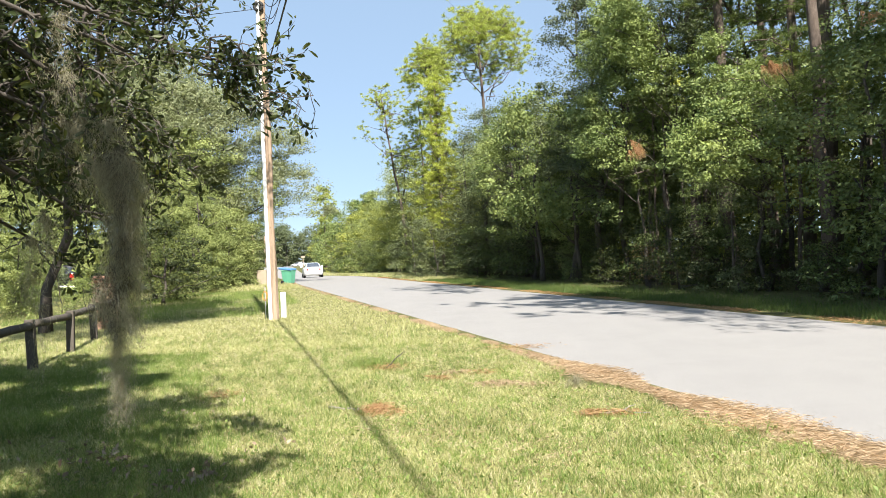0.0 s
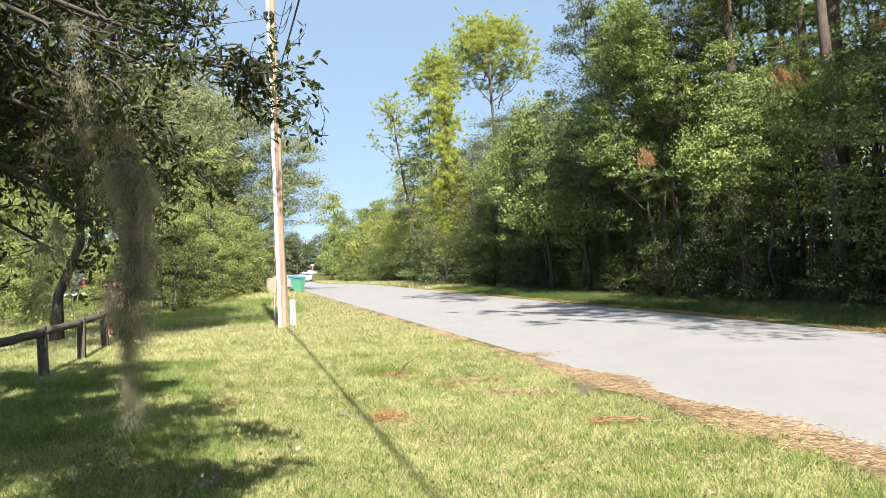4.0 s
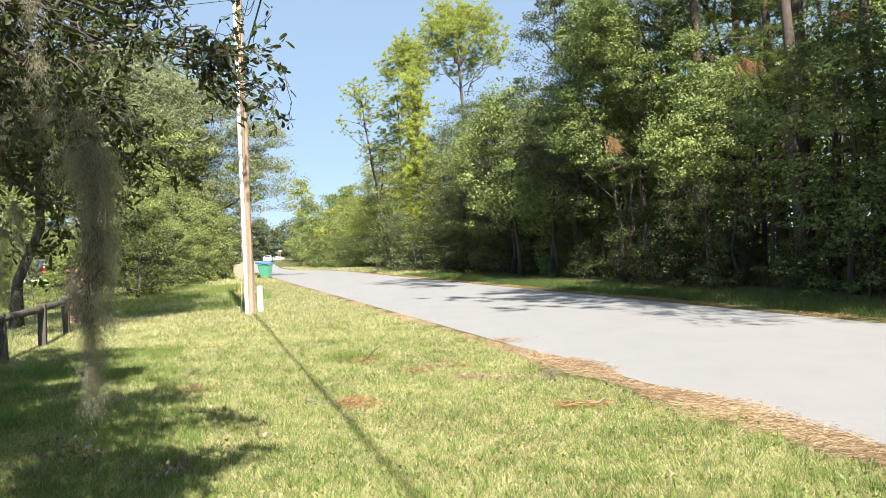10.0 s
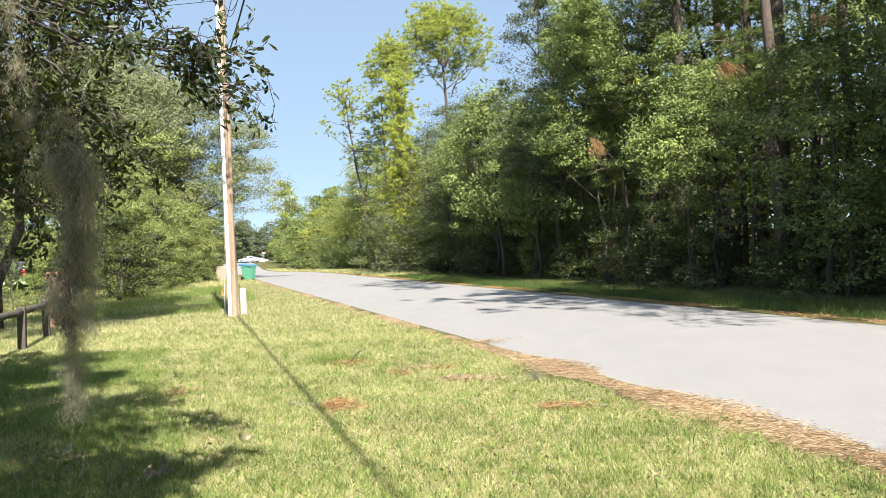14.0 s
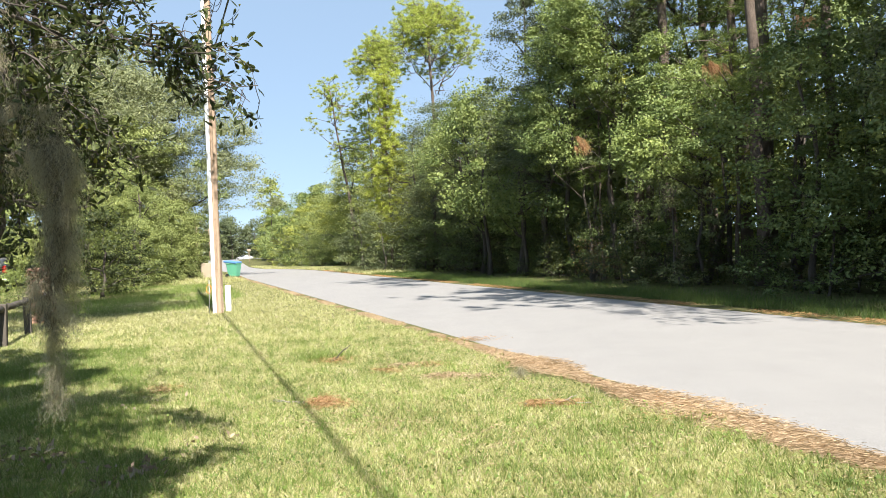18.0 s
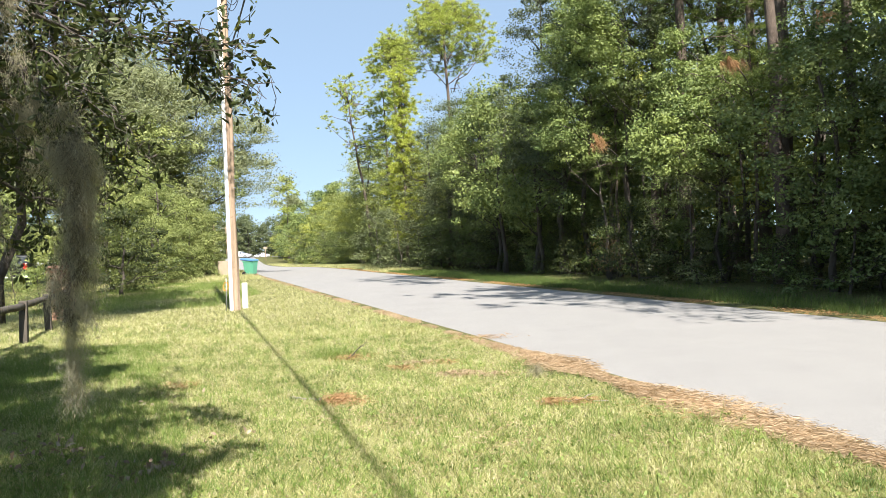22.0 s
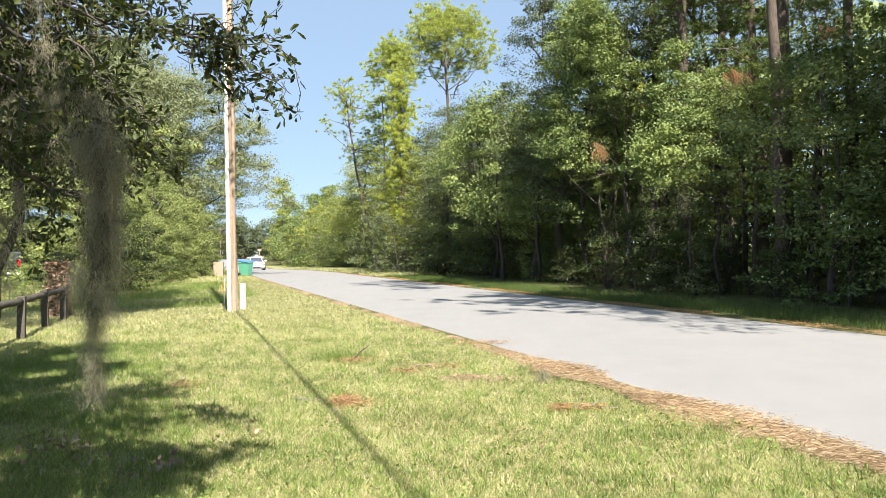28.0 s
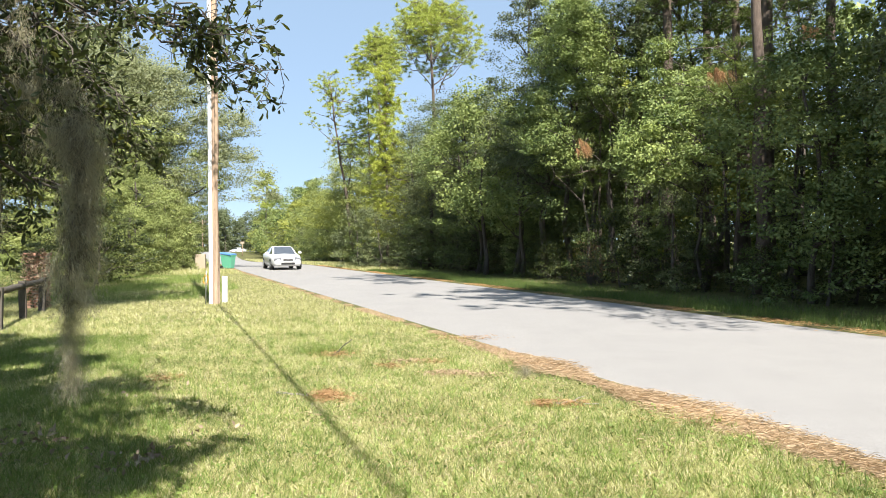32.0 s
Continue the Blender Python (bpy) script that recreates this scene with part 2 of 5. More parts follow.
# ---- mesh tools ----
def mesh_of(name, verts, faces, material, smooth=False):
    """A mesh from arrays of vertices and of faces that all have the same number of corners."""
    verts, faces = np.asarray(verts, np.float32), np.asarray(faces, np.int32)
    me = bpy.data.meshes.new(name)
    me.vertices.add(len(verts))
    me.vertices.foreach_set("co", verts.ravel())
    me.loops.add(faces.size)
    me.loops.foreach_set("vertex_index", faces.ravel())
    me.polygons.add(len(faces))
    me.polygons.foreach_set("loop_start", np.arange(0, faces.size, faces.shape[1], dtype=np.int32))
    me.update(calc_edges=True)
    me.validate()
    if smooth:
        me.polygons.foreach_set("use_smooth", np.ones(len(faces), bool))
    me.materials.append(material)
    return me


def under(ob, parent):
    ob.parent = parent
    return ob


def part(name, bm, material, parent, label="", smooth=False):
    me = bpy.data.meshes.new(name)
    bm.to_mesh(me)
    bm.free()
    if smooth:
        me.polygons.foreach_set("use_smooth", np.ones(len(me.polygons), bool))
    me.materials.append(material)
    ob = new(name, me)
    ob.parent = parent
    return tagged(ob, label) if label else ob


def part_of(name, arrays, material, parent, label="", smooth=False):
    ob = under(new(name, mesh_of(name, *arrays, material, smooth)), parent)
    return tagged(ob, label) if label else ob


def empty(name, m, label, category, group="", kind=""):
    ob = new(name)
    ob.matrix_basis = m
    return tagged(ob, label, category, group, kind)


def joined(pieces):
    vs, fs, n = [], [], 0
    for v, f in pieces:
        vs.append(v)
        fs.append(np.asarray(f) + n)
        n += len(v)
    return np.concatenate(vs), np.concatenate(fs)


def tube(path, radii, sides=8, cap=True):
    """A tapered tube along a path, as quads."""
    path = np.asarray(path, float)
    radii = np.asarray(radii, float) * np.ones(len(path))
    if cap:
        path = np.concatenate([path[:1], path, path[-1:]])
        radii = np.concatenate([[1e-4], radii, [1e-4]])
    d = np.gradient(path, axis=0)
    if cap:
        d[0], d[1], d[-1], d[-2] = d[2], d[2], d[-3], d[-3]
    d /= np.linalg.norm(d, axis=1)[:, None] + 1e-9
    ref = np.array([0.0, 0, 1]) if abs(d[len(d) // 2, 2]) < 0.8 else np.array([1.0, 0, 0])
    a = np.cross(d, ref)
    a /= np.linalg.norm(a, axis=1)[:, None] + 1e-9
    b = np.cross(d, a)
    ang = np.linspace(0, 2 * np.pi, sides, endpoint=False)
    v = path[:, None] + radii[:, None, None] * (np.cos(ang)[None, :, None] * a[:, None] + np.sin(ang)[None, :, None] * b[:, None])
    i, j = np.meshgrid(np.arange(len(path) - 1), np.arange(sides), indexing="ij")
    k = (j + 1) % sides
    f = np.stack([i * sides + j, i * sides + k, (i + 1) * sides + k, (i + 1) * sides + j], -1).reshape(-1, 4)
    return v.reshape(-1, 3), f


def unit(v):
    return v / (np.linalg.norm(v, axis=-1, keepdims=True) + 1e-9)


def leaf_cloud(points, size, rng, wide=0.5, hang=0.0, fold=0.12, level_out=1.3, out=None):
    """One folded diamond leaf at each point; most turn their upper face to the sunny sky, or outwards from their clump (out). hang pulls the tips down."""
    n = len(points)
    a = rng.normal(size=(n, 3))
    a[:, 2] = a[:, 2] * 0.7 - hang
    a = unit(a)
    up = rng.normal(size=(n, 3)) * (0.75 if out is None else 0.5)
    up += (0.45 if out is not None else level_out) * np.array([0.18, -0.5, 0.8])
    if out is not None:
        up += 1.15 * out
    b = unit(np.cross(a, up))
    c = np.cross(b, a)
    s = (size * rng.uniform(0.7, 1.3, n))[:, None]
    v = np.stack([points, points + a * s * 0.5 + b * s * wide / 2 + c * s * fold, points + a * s, points + a * s * 0.5 - b * s * wide / 2 + c * s * fold], 1)
    return v.reshape(-1, 3), np.arange(4 * n).reshape(-1, 4)


def needle_tufts(points, length, count, rng, width=0.012, flat=0.4, up=0.25):
    """Bursts of thin needles round each point."""
    n = len(points) * count
    p = np.repeat(points, count, 0)
    a = rng.normal(size=(n, 3))
    a[:, 2] = a[:, 2] * flat + up
    a = unit(a)
    b = unit(np.cross(a, rng.normal(size=(n, 3)))) * width / 2
    s = (length * rng.uniform(0.6, 1.2, n))[:, None]
    v = np.stack([p - b, p + b, p + a * s], 1)
    return v.reshape(-1, 3), np.arange(3 * n).reshape(-1, 3)


def needle_brush(points, length, count, rng, width, way, spread=0.3):
    """Limp needles that hang one way from each point."""
    p = np.repeat(points, count, 0)
    a = unit(np.array(way) + rng.normal(size=p.shape) * spread)
    b = unit(np.cross(a, rng.normal(size=p.shape))) * width / 2
    s = (length * rng.uniform(0.5, 1.2, len(p)))[:, None]
    v = np.stack([p - b, p + b, p + a * s], 1)
    return v.reshape(-1, 3), np.arange(3 * len(p)).reshape(-1, 3)


def in_balls(centres, radii, count, rng, squash=0.8):
    """Points in flattened balls, thick on their upper skins and thin below."""
    n = len(centres) * count
    d = unit(rng.normal(size=(n, 3))) * (rng.uniform(0, 1, n) ** 0.25)[:, None]
    d[:, 2] = np.where(d[:, 2] < 0, d[:, 2] * 0.45, d[:, 2]) * squash
    return np.repeat(centres, count, 0) + d * np.repeat(np.asarray(radii) * np.ones(len(centres)), count)[:, None]


def box_bm(bm, sx, sy, sz, m=Matrix(), bevel=0.0, seg=2):
    got = bmesh.ops.create_cube(bm, size=1.0)["verts"]
    bmesh.ops.transform(bm, matrix=m @ Matrix.Diagonal((sx, sy, sz, 1)), verts=got)
    if bevel:
        es = list({e for v in got for e in v.link_edges})
        bmesh.ops.bevel(bm, geom=es, offset=bevel, segments=seg, affect="EDGES", profile=0.5)
    return bm


def cyl_bm(bm, r1, r2, h, m=Matrix(), seg=16):
    bmesh.ops.create_cone(bm, cap_ends=True, segments=seg, radius1=r1, radius2=r2, depth=h, matrix=m)
    return bm


# ---- plan: s runs along the road away from the start, n across it to the right ----
P0, U, N = np.array([-0.54, 13.7]), np.array([-0.3345, 0.9424]), np.array([0.9424, 0.3345])
ROAD_W = 6.4


def drift(s):
    return np.interp(s, [-60, 30, 60, 98, 130, 160, 260], [0, 0, 1.0, 2.2, 3.2, 4.2, 7.0])


def level(s):
    """The gentle sag of the ground along the road."""
    k = np.clip((np.asarray(s, float) - 30) / 75, 0, 1)
    r = np.clip((np.asarray(s, float) - 105) / 42, 0, 1)
    q = np.clip((np.asarray(s, float) - 152) / 30, 0, 1)
    return -0.9 * k * k * (3 - 2 * k) + 0.95 * r * r * (3 - 2 * r) - 0.6 * q * q * (3 - 2 * q)


def place(s, n, bend=True):
    s, n = np.asarray(s, float), np.asarray(n, float)
    n = n + (drift(s) if bend else 0)
    xy = P0 + s[..., None] * U + n[..., None] * N
    return np.concatenate([xy, level(s)[..., None]], -1)


def height_at(x, y):
    return float(level((np.array([x, y]) - P0) @ U))


def sheet(name, ss, ns, bend, lift, material):
    s, n = np.meshgrid(ss, ns, indexing="ij")
    v = place(s, n, bend)
    v[..., 2] += lift
    if bend:
        v[:, 0, 2] -= lift + 0.01
        v[:, -1, 2] -= lift + 0.01
    a, b = s.shape
    i, j = np.meshgrid(np.arange(a - 1), np.arange(b - 1), indexing="ij")
    f = np.stack([i * b + j, i * b + j + 1, (i + 1) * b + j + 1, (i + 1) * b + j], -1).reshape(-1, 4)
    return new(name, mesh_of(name, v.reshape(-1, 3), f, material, True))


# ---- ground and roads ----
far = np.concatenate([[-1500, -600, -200], np.arange(-60, 260, 4.0), [300, 400, 700, 1500, 3000]])
ground = tagged(sheet("ground", far, np.concatenate([[-2500, -800, -250], np.arange(-60, 60, 5.0), [80, 250, 800, 2500]]), False, 0.0, SOIL),
                "sunlit mown grass lawn over sandy soil", "ground", kind="structure")
road = tagged(sheet("road", np.arange(-45, 149, 1.0), np.linspace(0, ROAD_W, 9), True, 0.02, ASPHALT),
              "sun-bleached grey asphalt residential road", "road", kind="structure")
cross_road = tagged(sheet("cross_road", np.linspace(146.5, 153.5, 6), np.arange(-90, 70, 2.0), True, 0.03, ASPHALT),
                    "pale asphalt side street crossing at the junction", "road", kind="structure")


# ---- trees ----
def bent(base, top, rng, steps=8, wobble=0.04):
    """A path from base to top that wanders a little."""
    base, top = np.asarray(base, float), np.asarray(top, float)
    k = np.linspace(0, 1, steps)[:, None]
    span = np.linalg.norm(top - base)
    off = np.cumsum(rng.normal(size=(steps, 3)), 0) * wobble * span / steps
    off -= k * off[-1]
    return base + (top - base) * k + off


def crown_balls(rng, count, z0, z1, radius, lean=(0, 0), taper=0.55, low=0.6):
    """Centres of leaf clumps through an uneven crown, more of them near its skin."""
    k = rng.uniform(0, 1, count)
    wide = np.where(k < 0.4, low + (1 - low) * k / 0.4, 1 - (1 - taper * 0.4) * (np.maximum(k - 0.4, 0) / 0.6) ** 1.7)
    ang = rng.uniform(0, 2 * np.pi, count)
    lump = 1 + 0.28 * np.sin(2 * ang + rng.uniform(0, 6)) + 0.18 * np.sin(3 * ang + 9 * k + rng.uniform(0, 6))
    r = radius * wide * lump * rng.uniform(0.08, 1, count) ** 0.42
    return np.stack([r * np.cos(ang) + lean[0] * k, r * np.sin(ang) + lean[1] * k, z0 + (z1 - z0) * k], -1)


def broad_tree(name, m, rng, tall, z0, radius, clumps, per, leaf, mat, label, trunk=0.14, ball=0.75, low=0.7, taper=0.55, limbs=6, group="", wide=0.5, bark=None, offset=(0, 0), shift=(0, 0, 0)):
    rng = np.random.default_rng(int(rng.integers(1e9)))
    tree = empty(name, m, label, "tree" if name != "shrub" else "shrub", group)
    top = (rng.normal() * 0.4 + offset[0], rng.normal() * 0.4 + offset[1], tall * 0.88)
    spine = bent((0, 0, -0.15), top, rng, 9, 0.2)
    part_of("trunk", tube(spine, np.linspace(trunk, trunk * 0.25, 9) + np.array([trunk * 0.5] + [0] * 8), 9), bark or BARK, tree, smooth=True)
    cs = crown_balls(rng, clumps, z0, tall, radius, top[:2], taper, low) + np.array(shift)
    for c in cs[rng.permutation(clumps)[:limbs]]:
        at = np.clip(c[2] - 0.4 * np.hypot(c[0], c[1]) - 0.3, 0.1 * tall, tall * 0.85)
        i = np.argmin(abs(spine[:, 2] - at))
        part_of("limb", tube(bent(spine[i], c, rng, 6, 0.3), np.linspace(trunk * 0.4, 0.012, 6), 5), bark or BARK, tree, smooth=True)
    pts = in_balls(cs, ball * rng.uniform(0.4, 1.45, clumps), per, rng, 0.62)
    out = unit(pts - np.repeat(cs, per, 0) + (0, 0, 0.1))
    part_of("crown", leaf_cloud(pts, leaf, rng, wide, 0.25, out=out), mat, tree)
    return tree


def pine_tree(name, m, rng, tall, bare, radius, hubs, label, trunk=0.19, length=0.36, width=0.035, count=60, lean=(0, 0), dead=0, group="", taper=0.5, low=0.5, twigs=9, mat=None, dome=0.0, reach=(0, 0)):
    """A tall pine: bare plated trunk, a few level limbs, open needle bunches at the ends. dome: limbs fan out from this height to a rounded crown."""
    rng = np.random.default_rng(int(rng.integers(1e9)))
    tree = empty(name, m, label, "tree", group)
    spine = bent((0, 0, -0.15), (lean[0], lean[1], tall * 0.97), rng, 10, 0.06)
    part_of("trunk", tube(spine, np.linspace(trunk, trunk * 0.3, 10) + np.array([trunk * 0.35] + [0] * 9), 12), PINE_BARK, tree, smooth=True)
    pts = []
    ends = crown_balls(rng, hubs, bare, tall, radius, lean, taper, low) + (*reach, 0)
    if dome:
        way = unit(rng.normal(size=(hubs, 3)) + (0, 0, 0.55))
        way[:, 2] = np.where(way[:, 2] < -0.15, -way[:, 2], way[:, 2])
        ends = way * rng.uniform(0.68, 1.0, (hubs, 1)) * (radius, radius, tall - dome) + (lean[0], lean[1], dome)
    for j, h in enumerate(ends):
        i = np.argmin(abs(spine[:, 2] - (h[2] - (0.9 if dome else 0.3) * np.hypot(*(h[:2])))))
        start = spine[i]
        if dome and j > hubs // 5:                           # a side limb off the nearest main one
            main = ends[np.argmin(np.linalg.norm(ends[:hubs // 5] - h, axis=1))]
            start = main * 0.75 + spine[i] * 0.25
        arm = bent(start, h, rng, 6, 0.4)
        arms = [tube(arm, np.linspace(trunk * (0.2 if not dome or j <= hubs // 5 else 0.1), 0.012, 6), 5)]
        q = np.concatenate([h + rng.normal(size=(twigs, 3)) * np.array([0.5, 0.5, 0.28]), arm[3:5] + rng.normal(size=(2, 3)) * 0.25])
        pts.append(q)
        for e in q[:3]:
            arms.append(tube(bent(h, e, rng, 4, 0.3), np.linspace(0.018, 0.008, 4), 4))
        part_of("limb", joined(arms), PINE_BARK, tree, smooth=True)
    pts = np.concatenate(pts)
    part_of("needles", needle_tufts(pts, length, count, rng, width, 0.6, 0.25), mat or NEEDLE, tree)
    if dead:
        part_of("dead_needles", needle_tufts(pts[rng.permutation(len(pts))[:dead]] - np.array([0, 0, 0.3]), length * 1.2, count * 2, rng, width, 0.5, -0.6),
                DRY_NEEDLE, tree, "hanging bunch of dead orange needles")
    return tree


def stand(s, n, turn=0.0, bend=True):
    x, y, z = place(s, n, bend)
    return pose(x, y, z, 0, 0, turn)


def scatter(src, m, rng, lo, hi, stretch=0.1):
    c = copy_thing(src, m)
    k = rng.uniform(lo, hi)
    c.scale = (k, k, k * rng.uniform(1 - stretch, 1 + stretch))
    return c


rng = np.random.default_rng(7)
# leaves grow with distance, where whole sprays stand in for single leaves
WOOD = "trees of the roadside wood"
near_kinds = [
    dict(tall=9.5, z0=2.4, radius=2.7, clumps=60, per=217, leaf=0.11, mat=BROAD_LEAF, label="dense dark-green broadleaf tree at the wood's edge", trunk=0.12, ball=0.81, low=0.5, wide=0.58),
    dict(tall=11.0, z0=2.6, radius=2.9, clumps=64, per=246, leaf=0.09, mat=GREY_LEAF, label="grey-green evergreen oak in the roadside wood", trunk=0.15, ball=0.81, low=0.5),
    dict(tall=8.0, z0=2.0, radius=2.5, clumps=54, per=203, leaf=0.115, mat=BROAD_LEAF, label="bushy broadleaf tree with low branches", trunk=0.1, ball=0.78, low=0.55, wide=0.6),
    dict(tall=12.5, z0=3.4, radius=2.8, clumps=64, per=217, leaf=0.11, mat=YELLOW_LEAF, label="tall slim light-green broadleaf tree in the roadside wood", trunk=0.16, ball=0.67, low=0.5, wide=0.58),
    dict(tall=13.0, z0=3.0, radius=2.9, clumps=64, per=217, leaf=0.115, mat=BROAD_LEAF, label="tall green broadleaf tree in the roadside wood", trunk=0.16, ball=0.69, low=0.5, wide=0.58),
]
spots = [(-6.0, 11.4), (13.5, 11.2), (-9.0, 11.2), (-5.0, 15.0), (9.6, 15.5)]
protos = [broad_tree("tree", stand(*at), rng, group=WOOD, **kw) for at, kw in zip(spots, near_kinds)]
EDGE = "shrubs along the wood"
shrubs = [broad_tree("shrub", stand(-1, 9.9), rng, 2.4, 0.1, 1.3, 38, 85, 0.095, BROAD_LEAF, "low dark-green shrub beside the road verge", 0.04, 0.42, 0.9, 0.6, 5, EDGE),
          broad_tree("shrub", stand(4, 10.0), rng, 3.4, 0.1, 1.4, 44, 85, 0.09, GREY_LEAF, "grey-green wild shrub at the wood's edge", 0.05, 0.45, 0.9, 0.6, 5, EDGE),
          # dark oak leaf colour here imitates the shaded hollow under the trees
          broad_tree("shrub", stand(7, 10.0), rng, 2.6, 0.05, 1.4, 50, 95, 0.085, OAK_LEAF, "undergrowth shrub in dark leaves that stand for the wood's shade", 0.04, 0.5, 0.95, 0.7, 5, EDGE)]
mid_trees = [broad_tree("tree", stand(37, 12.5), rng, 8.2, 0.4, 3.0, 95, 140, 0.125, YELLOW_LEAF, "yellow-green broadleaf tree beside the road", 0.13, 0.85, 0.85, 0.6, 6, WOOD),
             broad_tree("tree", stand(33, 13.5), rng, 9.3, 0.6, 3.1, 100, 140, 0.12, LAWN_TREE, "rounded green broadleaf tree beside the road", 0.14, 0.85, 0.85, 0.6, 6, WOOD),
             broad_tree("tree", stand(27, 12.3), rng, 10.5, 0.4, 3.3, 120, 120, 0.105, GREY_LEAF, "tall grey-green oak beside the road", 0.16, 0.8, 0.85, 0.6, 8, WOOD)]
far_trees = [broad_tree("tree", stand(78, 12.5), rng, 8.8, 0.3, 3.4, 62, 60, 0.3, YELLOW_LEAF, "yellow-green tree far along the road", 0.14, 1.0, 0.9, 0.6, 2, WOOD),
             broad_tree("tree", stand(84, 13.5), rng, 9.6, 0.3, 3.5, 66, 60, 0.3, BROAD_LEAF, "dark green tree far along the road", 0.14, 1.0, 0.9, 0.6, 2, WOOD)]

for i, s in enumerate(np.arange(-19, 25, 2.6)):
    for row, n0 in enumerate((11.3, 14.8, 19.0)):
        if (s > 14 or s < -10) and row == 2 or row == 2 and i % 2:
            continue
        at = stand(s, n0).translation
        if math.hypot(at.x - 9.8, at.y - 20.6) < 1.9:        # a clearing before the thick pine
            continue
        src = protos[(2 * i + row * 2 + int(rng.integers(0, 2))) % (3 if row == 0 or s > 14 else 5)]
        low = 0.4 < s < 7.4                                 # the pine trunks show above these
        small, large = ((0.5, 0.62), (0.56, 0.72), (0.95, 1.15))[row] if low else (0.88 + 0.12 * row * (s < 14), 1.1 + 0.16 * row * (s < 14))
        scatter(src, stand(s + rng.uniform(-0.8, 0.8), n0 + rng.uniform(-1.3, 0.9), rng.uniform(0, 360)), rng, small, large)
for i, s in enumerate(np.arange(-11, 40, 1.7)):
    small = 0.5 if s < 18 else 0.8
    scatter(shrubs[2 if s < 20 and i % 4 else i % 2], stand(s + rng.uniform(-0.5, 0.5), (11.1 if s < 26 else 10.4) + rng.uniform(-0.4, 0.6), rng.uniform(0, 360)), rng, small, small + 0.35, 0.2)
for i, s in enumerate(np.arange(24, 74, 3.6)):
    for row, n0 in enumerate((12.2, 16.5)):
        scatter(mid_trees[(i + row) % 2 if s > 34 else 2], stand(s + rng.uniform(-1.2, 1.2), n0 + rng.uniform(-0.8, 0.8), rng.uniform(0, 360)), rng, 0.95 if 34 < s < 58 else 0.72, 1.2 if 34 < s < 58 else 0.95, 0.12)
for i, s in enumerate(np.arange(72, 143, 5.0)):
    for row, n0 in enumerate((12.4, 18)):
        scatter(far_trees[(i + row) % 2], stand(s + rng.uniform(-1.2, 1.2), n0 + rng.uniform(-0.8, 0.8), rng.uniform(0, 360)), rng, 0.7, 1.05, 0.15)

for s in np.arange(-14, 70, 4.0):
    scatter(far_trees[int(rng.integers(0, 2))], stand(s + rng.uniform(-1, 1), 24 + rng.uniform(-1.5, 2.5), rng.uniform(0, 360)), rng, 1.0, 1.4, 0.15)
for s in np.arange(-12, 42, 3.0):
    scatter(far_trees[int(rng.integers(0, 2))], stand(s + rng.uniform(-1, 1), 20.5 + rng.uniform(-1, 1), rng.uniform(0, 360)), rng, 0.7, 1.0, 0.15)
for s in np.arange(-15, -3.4, 1.7):
    for n0 in (10.6, 13.6):
        scatter(protos[int(rng.integers(0, 3))], stand(s + rng.uniform(-0.5, 0.5), n0 + rng.uniform(-0.6, 0.6), rng.uniform(0, 360)), rng, 0.72, 0.9, 0.1)
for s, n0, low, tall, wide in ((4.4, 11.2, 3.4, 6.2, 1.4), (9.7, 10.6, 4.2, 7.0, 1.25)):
    broad_tree("tree", stand(s, n0), rng, tall, low, wide, 48, 150, 0.095, BROAD_LEAF_LIT, "tree leaning out from the wood's edge, leaves lightened as if sunlit", 0.07, 0.5, 0.8, 0.6, 7, WOOD, offset=(-0.4, -0.15), shift=(-1.15, -0.4, 0))
own = np.random.default_rng(77)
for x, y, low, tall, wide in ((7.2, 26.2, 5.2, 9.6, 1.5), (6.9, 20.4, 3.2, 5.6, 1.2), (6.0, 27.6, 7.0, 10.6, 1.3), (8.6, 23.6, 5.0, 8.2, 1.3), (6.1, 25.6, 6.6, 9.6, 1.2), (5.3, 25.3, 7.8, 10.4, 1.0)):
    broad_tree("tree", pose(x + 1.4, y + 0.5, 0), own, tall, low, wide, 40, 170, 0.1, BROAD_LEAF_LIT, "broadleaf tree in the wood with sunlight put into its leaf colour", 0.06, 0.5, 0.8, 0.7, 7, WOOD, shift=(-1.4, -0.5, 0))
for x, y, low, tall, wide, mat, label in ((4.3, 31.5, 3.6, 13.2, 1.9, GREY_LEAF, "slim dark bluish-green tree rising above the wood"),
                                          (6.2, 29.5, 4.5, 11.8, 1.9, BROAD_LEAF_LIT, "tall broadleaf tree rising above the wood, leaves lightened as if sunlit")):
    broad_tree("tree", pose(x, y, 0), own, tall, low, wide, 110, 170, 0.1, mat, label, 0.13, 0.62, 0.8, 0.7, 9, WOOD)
for s in np.arange(-14.5, -4, 2.0):
    scatter(protos[int(own.integers(0, 3))], stand(s, 11.2 + own.uniform(-0.3, 0.6), own.uniform(0, 360)), own, 1.15, 1.35, 0.1)
for s in np.arange(-9, -0.5, 2.0):
    scatter(protos[3 + int(own.integers(0, 2))], stand(s, 15.4 + own.uniform(-0.6, 0.6), own.uniform(0, 360)), own, 1.15, 1.3, 0.1)
for s in np.arange(-34, -12, 2.4):                           # the wood goes on beside and behind the eye
    scatter(protos[int(own.integers(0, 5))], stand(s, 12.2 + own.uniform(-0.5, 0.5), own.uniform(0, 360)), own, 1.0, 1.25, 0.1)
for s, n0 in ((-5, 17), (-2, 18), (1, 17.5), (-4, 20), (-8, 18)):
    scatter(far_trees[int(rng.integers(0, 2))], stand(s, n0, rng.uniform(0, 360)), rng, 0.9, 1.1)
